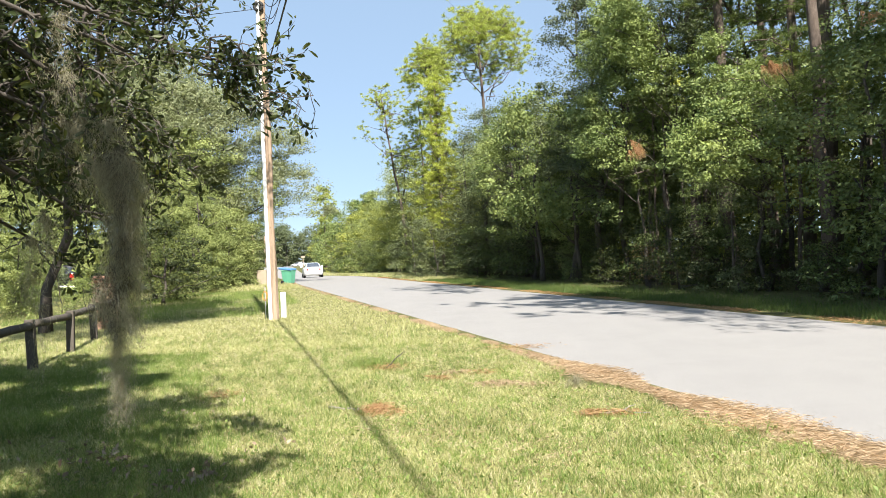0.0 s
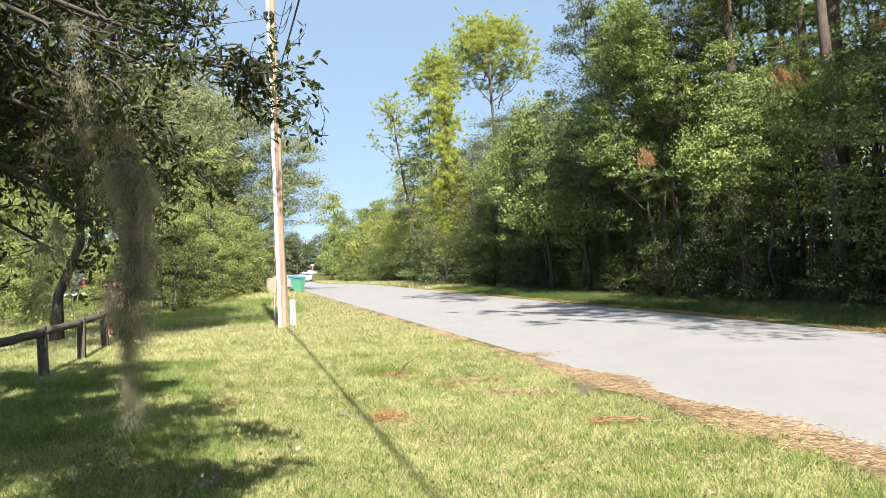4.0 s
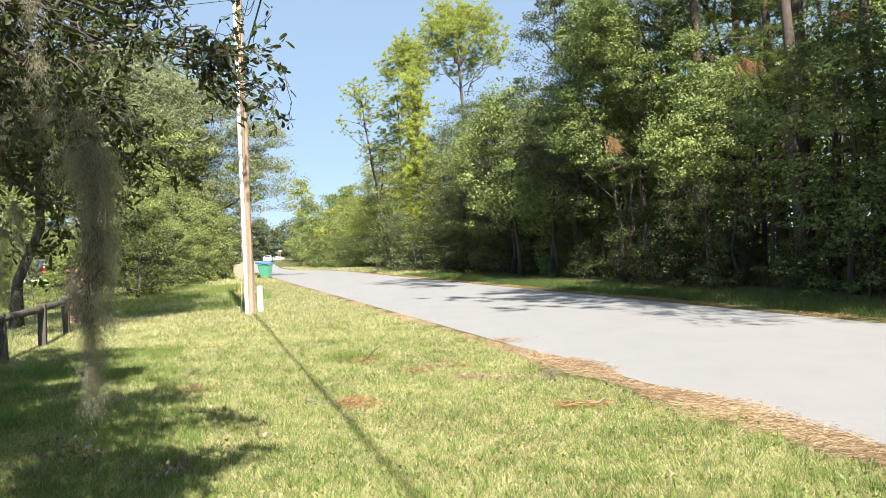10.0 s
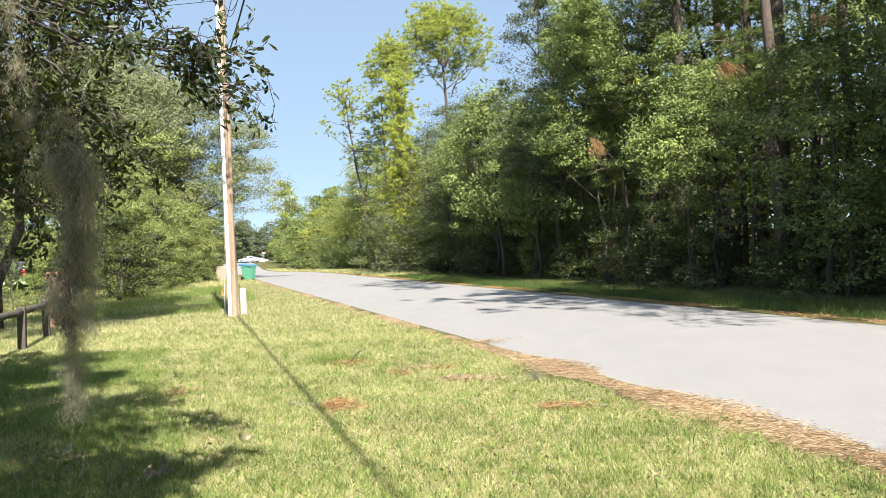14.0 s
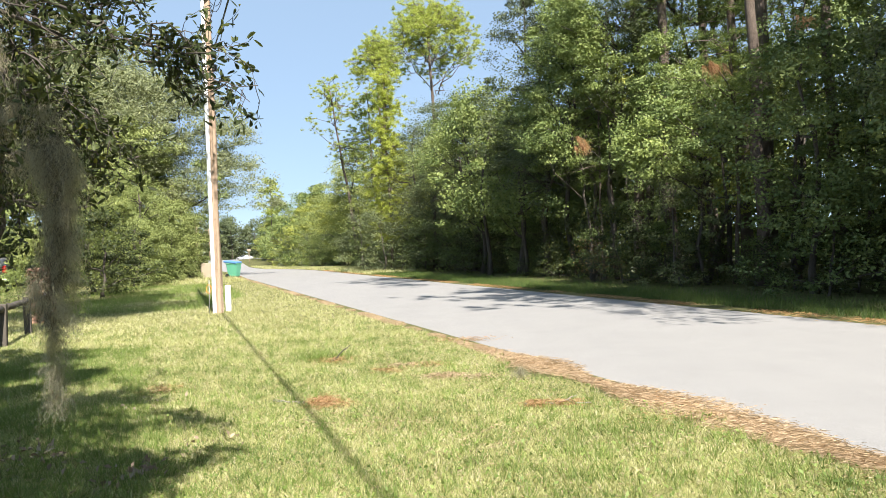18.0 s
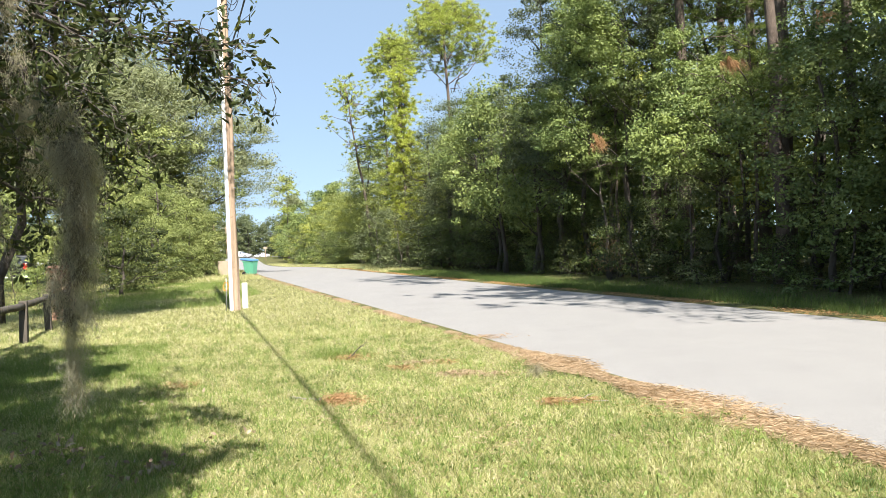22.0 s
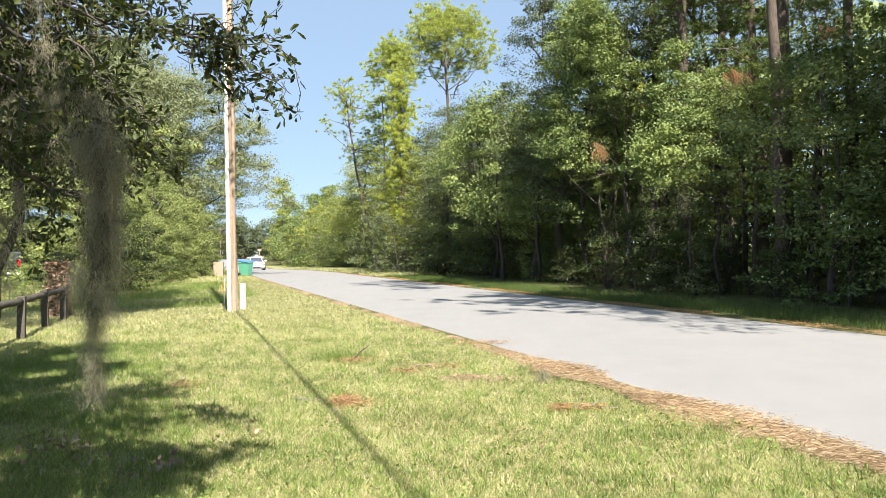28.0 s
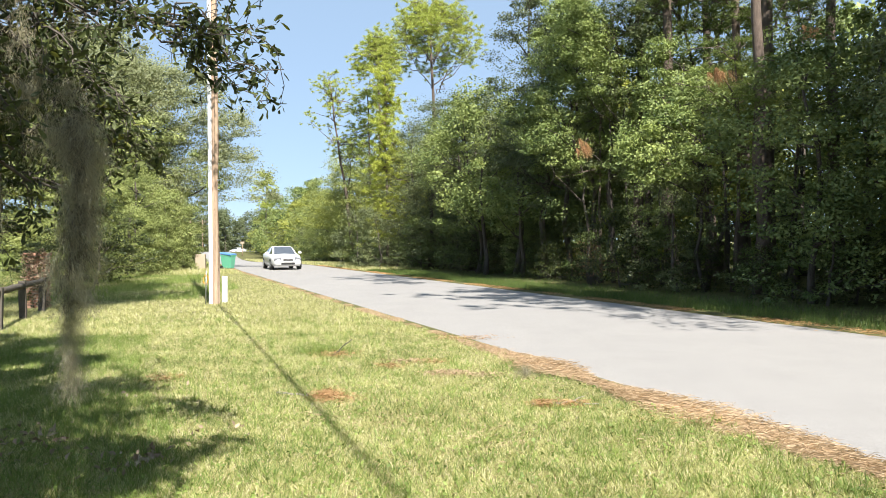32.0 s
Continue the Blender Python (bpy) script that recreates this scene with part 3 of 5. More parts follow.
broad_tree("tree", stand(-10.3, 9.4), rng, 14.0, 8.6, 4.4, 120, 90, 0.14, BROAD_LEAF, "tall broadleaf tree whose boughs reach over the road", 0.2, 0.8, 0.9, 0.6, 8, WOOD, offset=(-2.2, -0.8))

for s in np.arange(37, 100, 3.4):
    scatter(shrubs[int(rng.integers(0, 2))], stand(s + rng.uniform(-1, 1), 10.4 + rng.uniform(-0.4, 0.6), rng.uniform(0, 360)), rng, 0.8, 1.5, 0.15)

for x, y, k in ((0.9, 43.2, 0.95), (3.2, 40.5, 0.86), (5.2, 38, 0.82), (-0.4, 45.5, 0.85)):
    c = copy_thing(mid_trees[2], pose(x, y, 0, 0, 0, 77 * x))
    c.scale = (k, k, k)
for x, y, k in ((-2.5, 43.4, 1.0), (-1.5, 43.6, 0.8), (-3.6, 44.6, 1.1)):
    c = copy_thing(shrubs[1], pose(x, y, 0, 0, 0, 90 * x))
    c.scale = (k, k, k)

# pines of the wood
PINES = "pines of the roadside wood"
pine_tree("pine_tree", pose(0.95, 47.6, 0), rng, 17.9, 12.4, 3.0, 120, "tall pine with an open rounded crown above the wood", 0.17, 0.26, 0.02, 62, group=PINES, twigs=9, dome=13.7)
pine_tree("pine_tree", pose(-3.3, 55, 0), rng, 17.8, 9.0, 1.9, 60, "pine with light-green needle clumps above the wood", 0.15, 0.27, 0.023, 62, group=PINES, twigs=9, dome=14.0)
pine_tree("pine_tree", pose(-2.1, 45, 0), rng, 12.2, 1.8, 0.95, 90, "young bright yellow-green pine standing at the road", 0.1, 0.28, 0.022, 75, group=PINES, taper=0.25, low=0.9, twigs=7, mat=BRIGHT_NEEDLE)
pine_tree("pine_tree", pose(-5.2, 60, 0), rng, 15.6, 8.2, 2.7, 46, "pine with sparse airy branches against the sky", 0.14, 0.27, 0.023, 60, (-2.2, 0), group=PINES, low=0.9, twigs=8)
pine_tree("pine_tree", pose(-3.6, 59, 0), rng, 14.6, 8.6, 1.9, 26, "pine with sparse airy branches against the sky", 0.13, 0.27, 0.023, 60, (-0.6, 0), group=PINES, low=0.9, twigs=8)
pine_tree("pine_tree", pose(-29.4, 140, height_at(-29.4, 140)), rng, 16, 9.0, 2.6, 26, "distant pine above the far trees", 0.17, 0.5, 0.07, 40, group=PINES)
pine_tree("pine_tree", stand(-9.5, 9.6), rng, 17.0, 8.5, 4.6, 80, "tall roadside pine whose crown reaches over the road", 0.2, 0.34, 0.03, 60, (-3.6, -1.4), 0, PINES, low=0.8, mat=SHADED_NEEDLE)
pine_tree("pine_tree", stand(2.6, 11.8), rng, 17.5, 11.5, 2.4, 28, "tall roadside pine whose crown reaches over the road", 0.2, 0.34, 0.03, 60, (0, 0), 0, PINES, low=0.8, mat=SHADED_NEEDLE, reach=(-5.6, -2.0))
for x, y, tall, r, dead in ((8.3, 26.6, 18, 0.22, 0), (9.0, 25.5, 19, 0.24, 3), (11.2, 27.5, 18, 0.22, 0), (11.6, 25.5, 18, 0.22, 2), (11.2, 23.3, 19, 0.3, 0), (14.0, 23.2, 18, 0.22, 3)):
    pine_tree("pine_tree", pose(x, y, 0), rng, tall, 9.2, 3.2, 26, "straight-trunked pine inside the roadside wood", r, 0.3, 0.016, 60, (rng.normal() * 0.3 - 0.3, rng.normal() * 0.3), dead, PINES, mat=SHADED_NEEDLE)

for x, y, tall, tip in ((6.6, 26.3, 6.5, (-1.35, -3.2, 4.6)), (9.2, 21.0, 8.0, (-1.85, -3.3, 5.75)), (11.7, 22.0, 9.5, (-1.3, -2.9, 7.2))):
    young = pine_tree("pine_tree", pose(x, y, 0), rng, tall, tall * 0.55, 1.3, 14, "young pine at the wood's edge with a dead orange branch", 0.07, 0.26, 0.01, 60, group=PINES, twigs=14, mat=SHADED_NEEDLE)
    part_of("dead_branch", tube(bent((0, 0, tip[2] - 0.3), tip, rng, 5, 0.1), np.linspace(0.025, 0.008, 5), 5), BARK, young)
    part_of("dead_needles", needle_brush(np.array(tip) + rng.normal(size=(9, 3)) * (0.12, 0.12, 0.1), 0.42, 60, rng, 0.008, (0.4, -0.2, -1.0), 0.32), DRY_NEEDLE, young, "hanging bunch of dead orange needles")
dry = empty("dry_shrub", stand(8.5, 9.9), "dead tan shrub standing under the trees", "shrub")
for _ in range(22):
    part_of("stem", tube(bent((0, 0, 0), (rng.normal() * 0.4, rng.normal() * 0.3, rng.uniform(0.7, 1.5)), rng, 6, 0.3), np.linspace(0.012, 0.004, 6), 4), TWIG, dry)
part_of("foliage", leaf_cloud(np.stack([rng.normal(size=500) * 0.35, rng.normal(size=500) * 0.25, rng.uniform(0.3, 1.5, 500)], -1), 0.1, rng, 0.2, 0.3), DRY_NEEDLE, dry, "dry hanging fronds")

# left side, beyond the lawn
BACK = "trees behind the lawn"
far_oak = broad_tree("oak_tree", pose(-16.9, 47.6, 0), rng, 12.9, 4.1, 5.6, 400, 220, 0.14, PALE_OAK, "spreading oak with grey-green leaves beyond the lawn", 0.2, 1.05, 0.9, 0.7, 14)
broad_tree("oak_tree", pose(-10.0, 12.6, 0), rng, 10.4, 7.6, 3.4, 210, 170, 0.11, OAK_LEAF, "tall shade oak behind the rail fence", 0.16, 0.75, 0.8, 0.6, 10, offset=(1.6, -0.1), shift=(2.7, -0.7, 0))
broad_tree("oak_tree", pose(-10.6, 16.8, 0), rng, 11.0, 8.4, 1.9, 90, 170, 0.11, OAK_LEAF, "tall slim shade oak beside the lawn", 0.13, 0.7, 0.8, 0.7, 8, offset=(1.4, 0), shift=(1.9, 0, 0))
# this bush stands in shade, put into its dark leaf colour
broad_tree("shrub", pose(-12.3, 27.8, 0), rng, 3.2, 0.3, 1.6, 54, 190, 0.1, OAK_LEAF, "rounded evergreen bush at the lawn's far side, leaves darkened for shade", 0.07, 0.5, 0.9, 0.6, 8)
left_trees = [broad_tree("tree", pose(-19, 40, 0), rng, 9.0, 0.3, 4.0, 100, 190, 0.14, LAWN_TREE, "leafy broadleaf tree behind the lawn", 0.16, 0.8, 0.9, 0.6, 6, BACK),
              broad_tree("tree", pose(-17.5, 46.5, 0), rng, 8.0, 0.3, 3.2, 90, 190, 0.125, LAWN_TREE, "light-green broadleaf tree behind the lawn", 0.14, 0.74, 0.9, 0.6, 6, BACK)]
for x, y, k, w in ((-15.6, 46, 0.62, 1), (-16.2, 39, 0.75, 0), (-21.3, 57, 0.75, 0), (-24.2, 66, 0.8, 1), (-25, 48, 1, 0), (-20, 29, 0.85, 1), (-21, 26, 1.0, 0), (-20, 20, 1, 1), (-26, 33, 1.1, 0), (-14.0, 35, 0.42, 1), (-14.6, 38.2, 0.46, 1), (-15.0, 43.5, 0.42, 1), (-15.4, 47.5, 0.45, 1), (-16.8, 37.2, 0.46, 0), (-15.2, 40.5, 0.45, 1), (-13.8, 30.2, 0.5, 0), (-15.4, 43.5, 0.6, 1), (-18.6, 52, 0.7, 1), (-14.6, 36.5, 0.62, 0), (-15.8, 21.5, 0.55, 0), (-16.2, 25.3, 0.36, 1), (-15.5, 19.0, 0.45, 1), (-17.6, 43.5, 1.05, 0), (-20, 47, 1.1, 1), (-26, 42, 1.1, 0), (-30, 46, 1.2, 1), (-23, 33.5, 0.8, 0), (-28, 38, 1.2, 1)):
    c = copy_thing(left_trees[w], pose(x, y, height_at(x, y), 0, 0, rng.uniform(0, 360)))
    c.scale = (k, k, k)
for x, y, k in ((-23.5, 47.5, 1.2), (-29.5, 50, 1.25)):
    c = copy_thing(far_oak, pose(x, y, 0, 0, 0, 40 * x))
    c.scale = (k, k, k)
for x, y in ((-29, 78), (-33.5, 92), (-38.5, 104), (-43, 116), (-49, 127), (-33, 58), (-38, 74), (-44, 92), (-34, 40)):
    scatter(far_trees[int(rng.integers(0, 2))], pose(x, y, height_at(x, y), 0, 0, rng.uniform(0, 360)), rng, 0.7, 0.95)
for x, y in ((-11.9, 22.6), (-12.9, 23.1), (-13.9, 23.5), (-15.0, 23.9), (-16.1, 24.2)):
    scatter(shrubs[int(rng.integers(0, 2))], pose(x, y, 0, 0, 0, rng.uniform(0, 360)), rng, 0.4, 0.5, 0.1)
# woods beyond the junction
# distance haze put into the leaf colour by using the grey-green leaf
hazy_tree = broad_tree("tree", pose(-48, 202, height_at(-48, 202)), np.random.default_rng(91), 9.4, 0.3, 3.6, 62, 70, 0.34, GREY_LEAF, "tree far beyond the junction, leaves greyed for distance haze", 0.14, 1.05, 0.9, 0.6, 2, "trees beyond the junction")
for x in np.arange(-110, 10, 4.6):
    for row in (0, 1, 2):
        xx, yy = x + rng.uniform(-2, 2), 195 + row * 6 + 0.12 * x + rng.uniform(-3, 3)
        scatter(hazy_tree, pose(xx, yy, height_at(xx, yy), 0, 0, rng.uniform(0, 360)), rng, 0.85, 1.25)


# ---- the near oak, whose boughs hang into the picture ----
def spray(bm_list, leaves, rng, a, b, n_side, leaf, r=0.012, droop=0.15):
    """A bough from a to b with side twigs; adds the tubes to bm_list and leaf places to leaves."""
    path = bent(a, b, rng, 9, 0.35)
    bm_list.append(tube(path, np.linspace(r, r * 0.3, 9), 6))
    for _ in range(n_side):
        k = rng.integers(2, 9)
        d = unit(rng.normal(size=3) + unit(path[-1] - path[0]) * 0.9 + np.array([0, 0, -droop]))
        tip = path[k] + d * rng.uniform(0.08, 0.26)
        tw = bent(path[k], tip, rng, 5, 0.4)
        bm_list.append(tube(tw, np.linspace(r * 0.35, 0.0015, 5), 4))
        for _ in range(rng.integers(6, 12)):
            q = tw[rng.integers(1, 5)] + rng.normal(size=3) * 0.015
            leaves.append((q, unit(d * 0.8 + rng.normal(size=3) * 0.8 + np.array([0, 0, -0.1]))))


def oak_leaves(leaves, size, rng):
    """Blunt oval leaves with a fold along the rib, six corners each."""
    p = np.array([q for q, _ in leaves])
    a = np.array([d for _, d in leaves])
    n = len(p)
    b = unit(np.cross(a, rng.normal(size=(n, 3))))
    c = np.cross(a, b)
    s = (size * rng.uniform(0.65, 1.25, n))[:, None]
    w = s * 0.2
    f = s * 0.06
    rib = [p, p + a * s * 0.5 - c * f * 0.4, p + a * s]
    rows = [q for k, m in ((0.32, 0.7), (0.7, 1.0), (0.94, 0.5)) for q in (p + a * s * k + b * w * m + c * f, p + a * s * k - b * w * m + c * f)]
    v = np.stack(rib + rows, 1)
    i = np.arange(n)[:, None] * 9
    quads = np.concatenate([i + np.array(q) for q in ((0, 3, 5, 1), (1, 5, 7, 2), (0, 1, 6, 4), (1, 2, 8, 6))], 0)
    return v.reshape(-1, 3), quads


def moss_beard(top, drop, wide, strands, rng, tail=0.34):
    """A hanging beard: curly strands, as thin ribbons, in ragged tufts down a wavering column with a thin tail."""
    k = 10
    tufts = max(6, strands // 45)
    zt = drop * rng.uniform(0, 1, tufts) ** 1.25 * rng.uniform(0.8, 1, tufts)
    reach = wide * (1.05 - 0.5 * zt / drop) * (1.0 + 0.4 * np.sin(zt * 11 + top[0] * 7)) * np.where(zt < drop * (1 - tail), 1.0, 0.6)
    reach = reach * np.clip(0.35 + zt / 0.3, 0, 1)
    centre = np.stack([rng.normal(size=tufts) * reach * 0.62 + 0.03 * np.sin(zt * 4 + top[1] * 5), rng.normal(size=tufts) * reach * 0.55, -zt], -1)
    hang = rng.normal(size=(tufts, 3)) * (0.35, 0.35, 0.1) + (0, 0, -0.75)
    pick = rng.integers(0, tufts, strands)
    p = np.zeros((strands, k, 3))
    p[:, 0] = centre[pick] + rng.normal(size=(strands, 3)) * (0.011, 0.011, 0.02)
    d = hang[pick] + rng.normal(size=(strands, 3)) * (0.6, 0.6, 0.3)
    step = (rng.uniform(0.05, 0.22, strands) / k)[:, None]
    thin = np.where(-p[:, 0, 2] > drop * (1 - tail), 0.55, 1.0)[:, None, None]
    for i in range(1, k):
        d = unit(d * 0.8 + rng.normal(size=(strands, 3)) * 0.6 + np.array([0, 0, -0.25]))
        p[:, i] = p[:, i - 1] + d * step
    p += top
    w = unit(rng.normal(size=(strands, 1, 3)) * np.array([1, 0.5, 0.2])) * rng.uniform(0.0004, 0.0011, (strands, 1, 1)) * thin
    v = np.concatenate([p - w, p + w], 1)
    i = np.arange(k - 1)
    f = np.stack([i, i + 1, i + 1 + k, i + k], -1)[None] + (np.arange(strands) * 2 * k)[:, None, None]
    return v.reshape(-1, 3), f.reshape(-1, 4)


rng = np.random.default_rng(21)
at = np.array([-5.4, -0.6, 0.0])
oak = empty("live_oak", pose(*at), "old live oak with drooping leafy boughs hung with moss", "tree")
trunk_path = bent((0, 0, -0.2), (0.5, 0.6, 4.6), rng, 8, 0.15)
part_of("trunk", tube(trunk_path, np.linspace(0.42, 0.24, 8) + np.array([0.2] + [0] * 7), 14), BARK, oak, smooth=True)
green = []
# boughs reach over the lawn and droop towards it
for turn in range(48):
    deep, across = rng.uniform(3.7, 5.6), rng.uniform(0, 1) if turn < 42 else rng.uniform(0.5, 1.3)
    drop = rng.uniform(-0.05, 1) * (0.35 - 0.09 * across) if turn < 42 else rng.uniform(-0.05, 0.06)
    if across > 0.62 and 0.09 < drop < 0.21:
        continue
    e = np.array(((-0.68 + 0.25 * across) * deep, deep, 1.5 + (0.38 - drop) * deep))
    e -= at
    knee = trunk_path[rng.integers(4, 8)]
    mid = (knee + e) / 2 + np.array([0, 0, 0.9])
    k = np.linspace(0, 1, 12)[:, None]
    path = knee * (1 - k) ** 2 + 2 * mid * k * (1 - k) + e * k * k
    path[1:-1] += rng.normal(size=(10, 3)) * 0.04
    wood = [tube(path, np.linspace(0.06, 0.008, 12), 7)]
    for j in range(8, 12):
        for _ in range(4):
            d = unit(rng.normal(size=3) * np.array([1, 1, 0.8]) + unit(e - knee) * 0.4)
            spray(wood, green, rng, path[j], path[j] + d * rng.uniform(0.15, 0.42), 4, 0.06, 0.007)
    part_of("bough", joined(wood), TWIG, oak, smooth=True)
# the outermost sprays, before the pole
for tip in ((-0.86, 3.9, 2.4), (-0.92, 3.95, 2.32), (-1.02, 4.05, 2.28), (-0.95, 3.9, 2.55), (-1.06, 4.0, 2.68), (-1.16, 4.05, 2.5), (-1.15, 4.1, 2.36), (-1.3, 4.1, 2.62), (-1.25, 4.2, 2.8), (-1.35, 4.2, 2.5)):
    wood = []
    spray(wood, green, rng, np.array((-1.75, 4.4, 2.85)) - at, np.array(tip) + (0, 0, 0.03) - at, 10, 0.06, 0.007)
    part_of("bough", joined(wood), TWIG, oak, smooth=True)
# leafy boughs that droop in front of the far trees
for a, b in (((-2.63, 4.5, 3.03), (-1.95, 4.2, 2.23)), ((-2.52, 4.7, 2.9), (-1.83, 4.4, 2.19)), ((-2.52, 4.9, 2.83), (-1.77, 4.6, 2.05)), ((-2.27, 4.6, 2.53), (-1.83, 4.3, 1.98)),
             ((-2.36, 4.3, 2.47), (-1.93, 4.0, 1.98)), ((-2.38, 3.7, 2.17), (-2.1, 3.4, 1.88)), ((-2.21, 3.65, 2.63), (-1.82, 3.4, 2.24)),
             ((-2.14, 3.75, 2.72), (-1.73, 3.5, 2.32)), ((-2.1, 3.95, 2.61), (-1.69, 3.7, 2.23)), ((-2.15, 3.45, 2.43), (-1.88, 3.2, 2.05)),
             ((-2.1, 3.85, 2.9), (-1.71, 3.6, 2.57))):
    wood = []
    spray(wood, green, rng, np.array(a) - at, np.array(b) - at, 12, 0.06, 0.007)
    part_of("bough", joined(wood), TWIG, oak, smooth=True)
part_of("foliage", oak_leaves(green, 0.055, rng), OAK_LEAF, oak, "dark green leathery oval leaves")
# unseen higher crown, its clumps kept only where they cast the lawn's shade
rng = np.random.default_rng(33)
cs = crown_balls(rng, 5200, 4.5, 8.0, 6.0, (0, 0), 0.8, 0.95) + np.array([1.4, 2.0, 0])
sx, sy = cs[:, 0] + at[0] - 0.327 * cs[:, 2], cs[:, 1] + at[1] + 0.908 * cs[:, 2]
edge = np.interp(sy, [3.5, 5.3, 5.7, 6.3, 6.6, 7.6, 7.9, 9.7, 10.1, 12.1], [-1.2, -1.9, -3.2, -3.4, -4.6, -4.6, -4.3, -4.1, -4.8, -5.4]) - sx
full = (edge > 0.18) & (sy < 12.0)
for x, y, a, b in ((-3.12, 7.46, 0.24, 0.12), (-2.27, 6.38, 0.22, 0.14), (-1.76, 5.2, 0.36, 0.22), (-0.95, 4.48, 0.2, 0.15)):      # clumps kept for the outlying shadow patches
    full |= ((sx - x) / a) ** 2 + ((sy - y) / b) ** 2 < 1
for x, y, a, b in ((-4.0, 7.06, 0.4, 0.5), (-1.55, 4.72, 0.3, 0.3), (-4.55, 9.86, 0.5, 0.3), (-6.3, 9.2, 0.4, 0.5)):             # clumps left out for the sunlit patches
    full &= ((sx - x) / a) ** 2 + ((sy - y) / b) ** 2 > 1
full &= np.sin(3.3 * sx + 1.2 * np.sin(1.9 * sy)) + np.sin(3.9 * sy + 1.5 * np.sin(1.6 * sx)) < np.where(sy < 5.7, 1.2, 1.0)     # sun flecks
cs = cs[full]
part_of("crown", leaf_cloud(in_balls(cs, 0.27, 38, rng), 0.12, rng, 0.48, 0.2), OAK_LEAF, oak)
for x, y, z, drop, wide, count in ((-1.7, 3.3, 2.05, 1.28, 0.075, 4200), (-1.8, 3.4, 2.25, 0.5, 0.075, 600), (-2.2, 3.6, 2.95, 0.9, 0.09, 120), (-2.15, 3.4, 1.9, 0.9, 0.03, 220), (-1.95, 3.9, 2.85, 0.4, 0.05, 160),
                                   (-2.1, 3.5, 2.5, 0.6, 0.08, 160), (-2.3, 3.6, 2.3, 0.5, 0.07, 160), (-2.05, 3.4, 2.85, 0.5, 0.07, 160), (-2.0, 3.4, 2.5, 0.45, 0.06, 160), (-1.93, 3.4, 2.3, 0.45, 0.06, 300), (-2.44, 3.8, 1.75, 0.55, 0.03, 260)):
    part_of("moss", moss_beard(np.array((x, y, z)) - at, drop, wide, int(count * 1.6), rng), MOSS, oak, "grey-green beard of hanging moss")["kind"] = "stuff"
# inner strands coloured dark for the shade inside the beard
part_of("moss", moss_beard(np.array((-1.7, 3.3, 2.08)) - at, 0.95, 0.034, 2000, rng, 0.1), MOSS_SHADE, oak, "moss strands darkened for the shade inside the beard")["kind"] = "stuff"


# ---- pole, pedestal, bins ----
def utility_pole():
    pole = empty("utility_pole", pose(-5.23, 18.35, 0), "tall weathered wooden utility pole with a white riser pipe", "pole")
    part_of("shaft", tube(np.insert(bent((0, 0, -0.3), (0.0, 0, 13.2), np.random.default_rng(3), 10, 0.01), 1, (0, 0, -0.28), 0), np.insert(np.linspace(0.093, 0.068, 10), 1, 0.093), 20), POLE_WOOD, pole, smooth=True)
    part_of("riser_pipe", tube([(-0.1, -0.11, 0), (-0.1, -0.11, 0.02), (-0.1, -0.105, 4), (-0.09, -0.095, 10.98), (-0.09, -0.095, 11)], 0.05, 12), WHITE_PVC, pole, "white plastic riser pipe", True)
    for z in (1.25, 3.1, 5.3, 6.5, 7.4):
        part_of("strap", tube([(0, 0, z), (0, 0, z + 0.04)], 0.107 - 0.0022 * z, 16), STEEL, pole)
    for x, z in ((0.12, 6.55), (0.13, 6.2), (-0.1, 7.0)):
        bm = bmesh.new()
        box_bm(bm, 0.12, 0.14, 0.16, pose(x, -0.05, z), 0.02)
        part("clamp", bm, BLACK, pole)
    for z in (7.2, 7.36, 7.5, 7.62, 7.74):
        hoop = [(0.1 * math.cos(a), 0.1 * math.sin(a), z + 0.05 * math.cos(a)) for a in np.linspace(0, 2 * np.pi, 17)]
        part_of("cable_wrap", tube(hoop, 0.009, 5), BLACK, pole, smooth=True)
    reel = [(-0.05 + 0.1 * math.cos(a), -0.17, 8.05 + 0.1 * math.sin(a)) for a in np.linspace(0, 2 * np.pi, 21)]
    part_of("cable_reel", tube(reel, 0.045, 8), BLACK, pole, "black coil of spare cable", True)
    for z0, z1, dip in ((8.18, 8.3, 0.25), (7.9, 8.25, 0.4), (7.75, 8.35, 0.5)):
        k2 = np.linspace(0, 1, 12)
        loop = np.stack([0.08 + 0.5 * k2, -0.1 - 0.1 * k2, z0 + (z1 - z0) * k2 - dip * np.sin(np.pi * k2) * (1 - 0.5 * k2)], -1)
        part_of("drip_loop", tube(loop, 0.009, 5), BLACK, pole, smooth=True)
    part_of("lamp_arm", tube([(0.05, -0.05, 8.75), (0.35, -0.2, 8.78), (0.62, -0.3, 8.62)], 0.022, 8), STEEL, pole)
    part_of("street_light", tube([(0.62, -0.3, 8.42), (0.62, -0.3, 8.46), (0.62, -0.3, 8.54), (0.62, -0.3, 8.62), (0.62, -0.3, 8.7)], (0.15, 0.2, 0.19, 0.1, 0.06), 20), SIGN_WHITE, pole, "white dish-shaped street light head", True)
    return pole


utility_pole()
bm = bmesh.new()
box_bm(bm, 0.13, 0.12, 0.68, pose(0, 0, 0.34), 0.02)
ped = empty("telecom_pedestal", pose(-5.12, 18.75, 0), "white plastic telecom pedestal beside the pole", "pedestal")
part("body", bm, WHITE_PVC, ped)


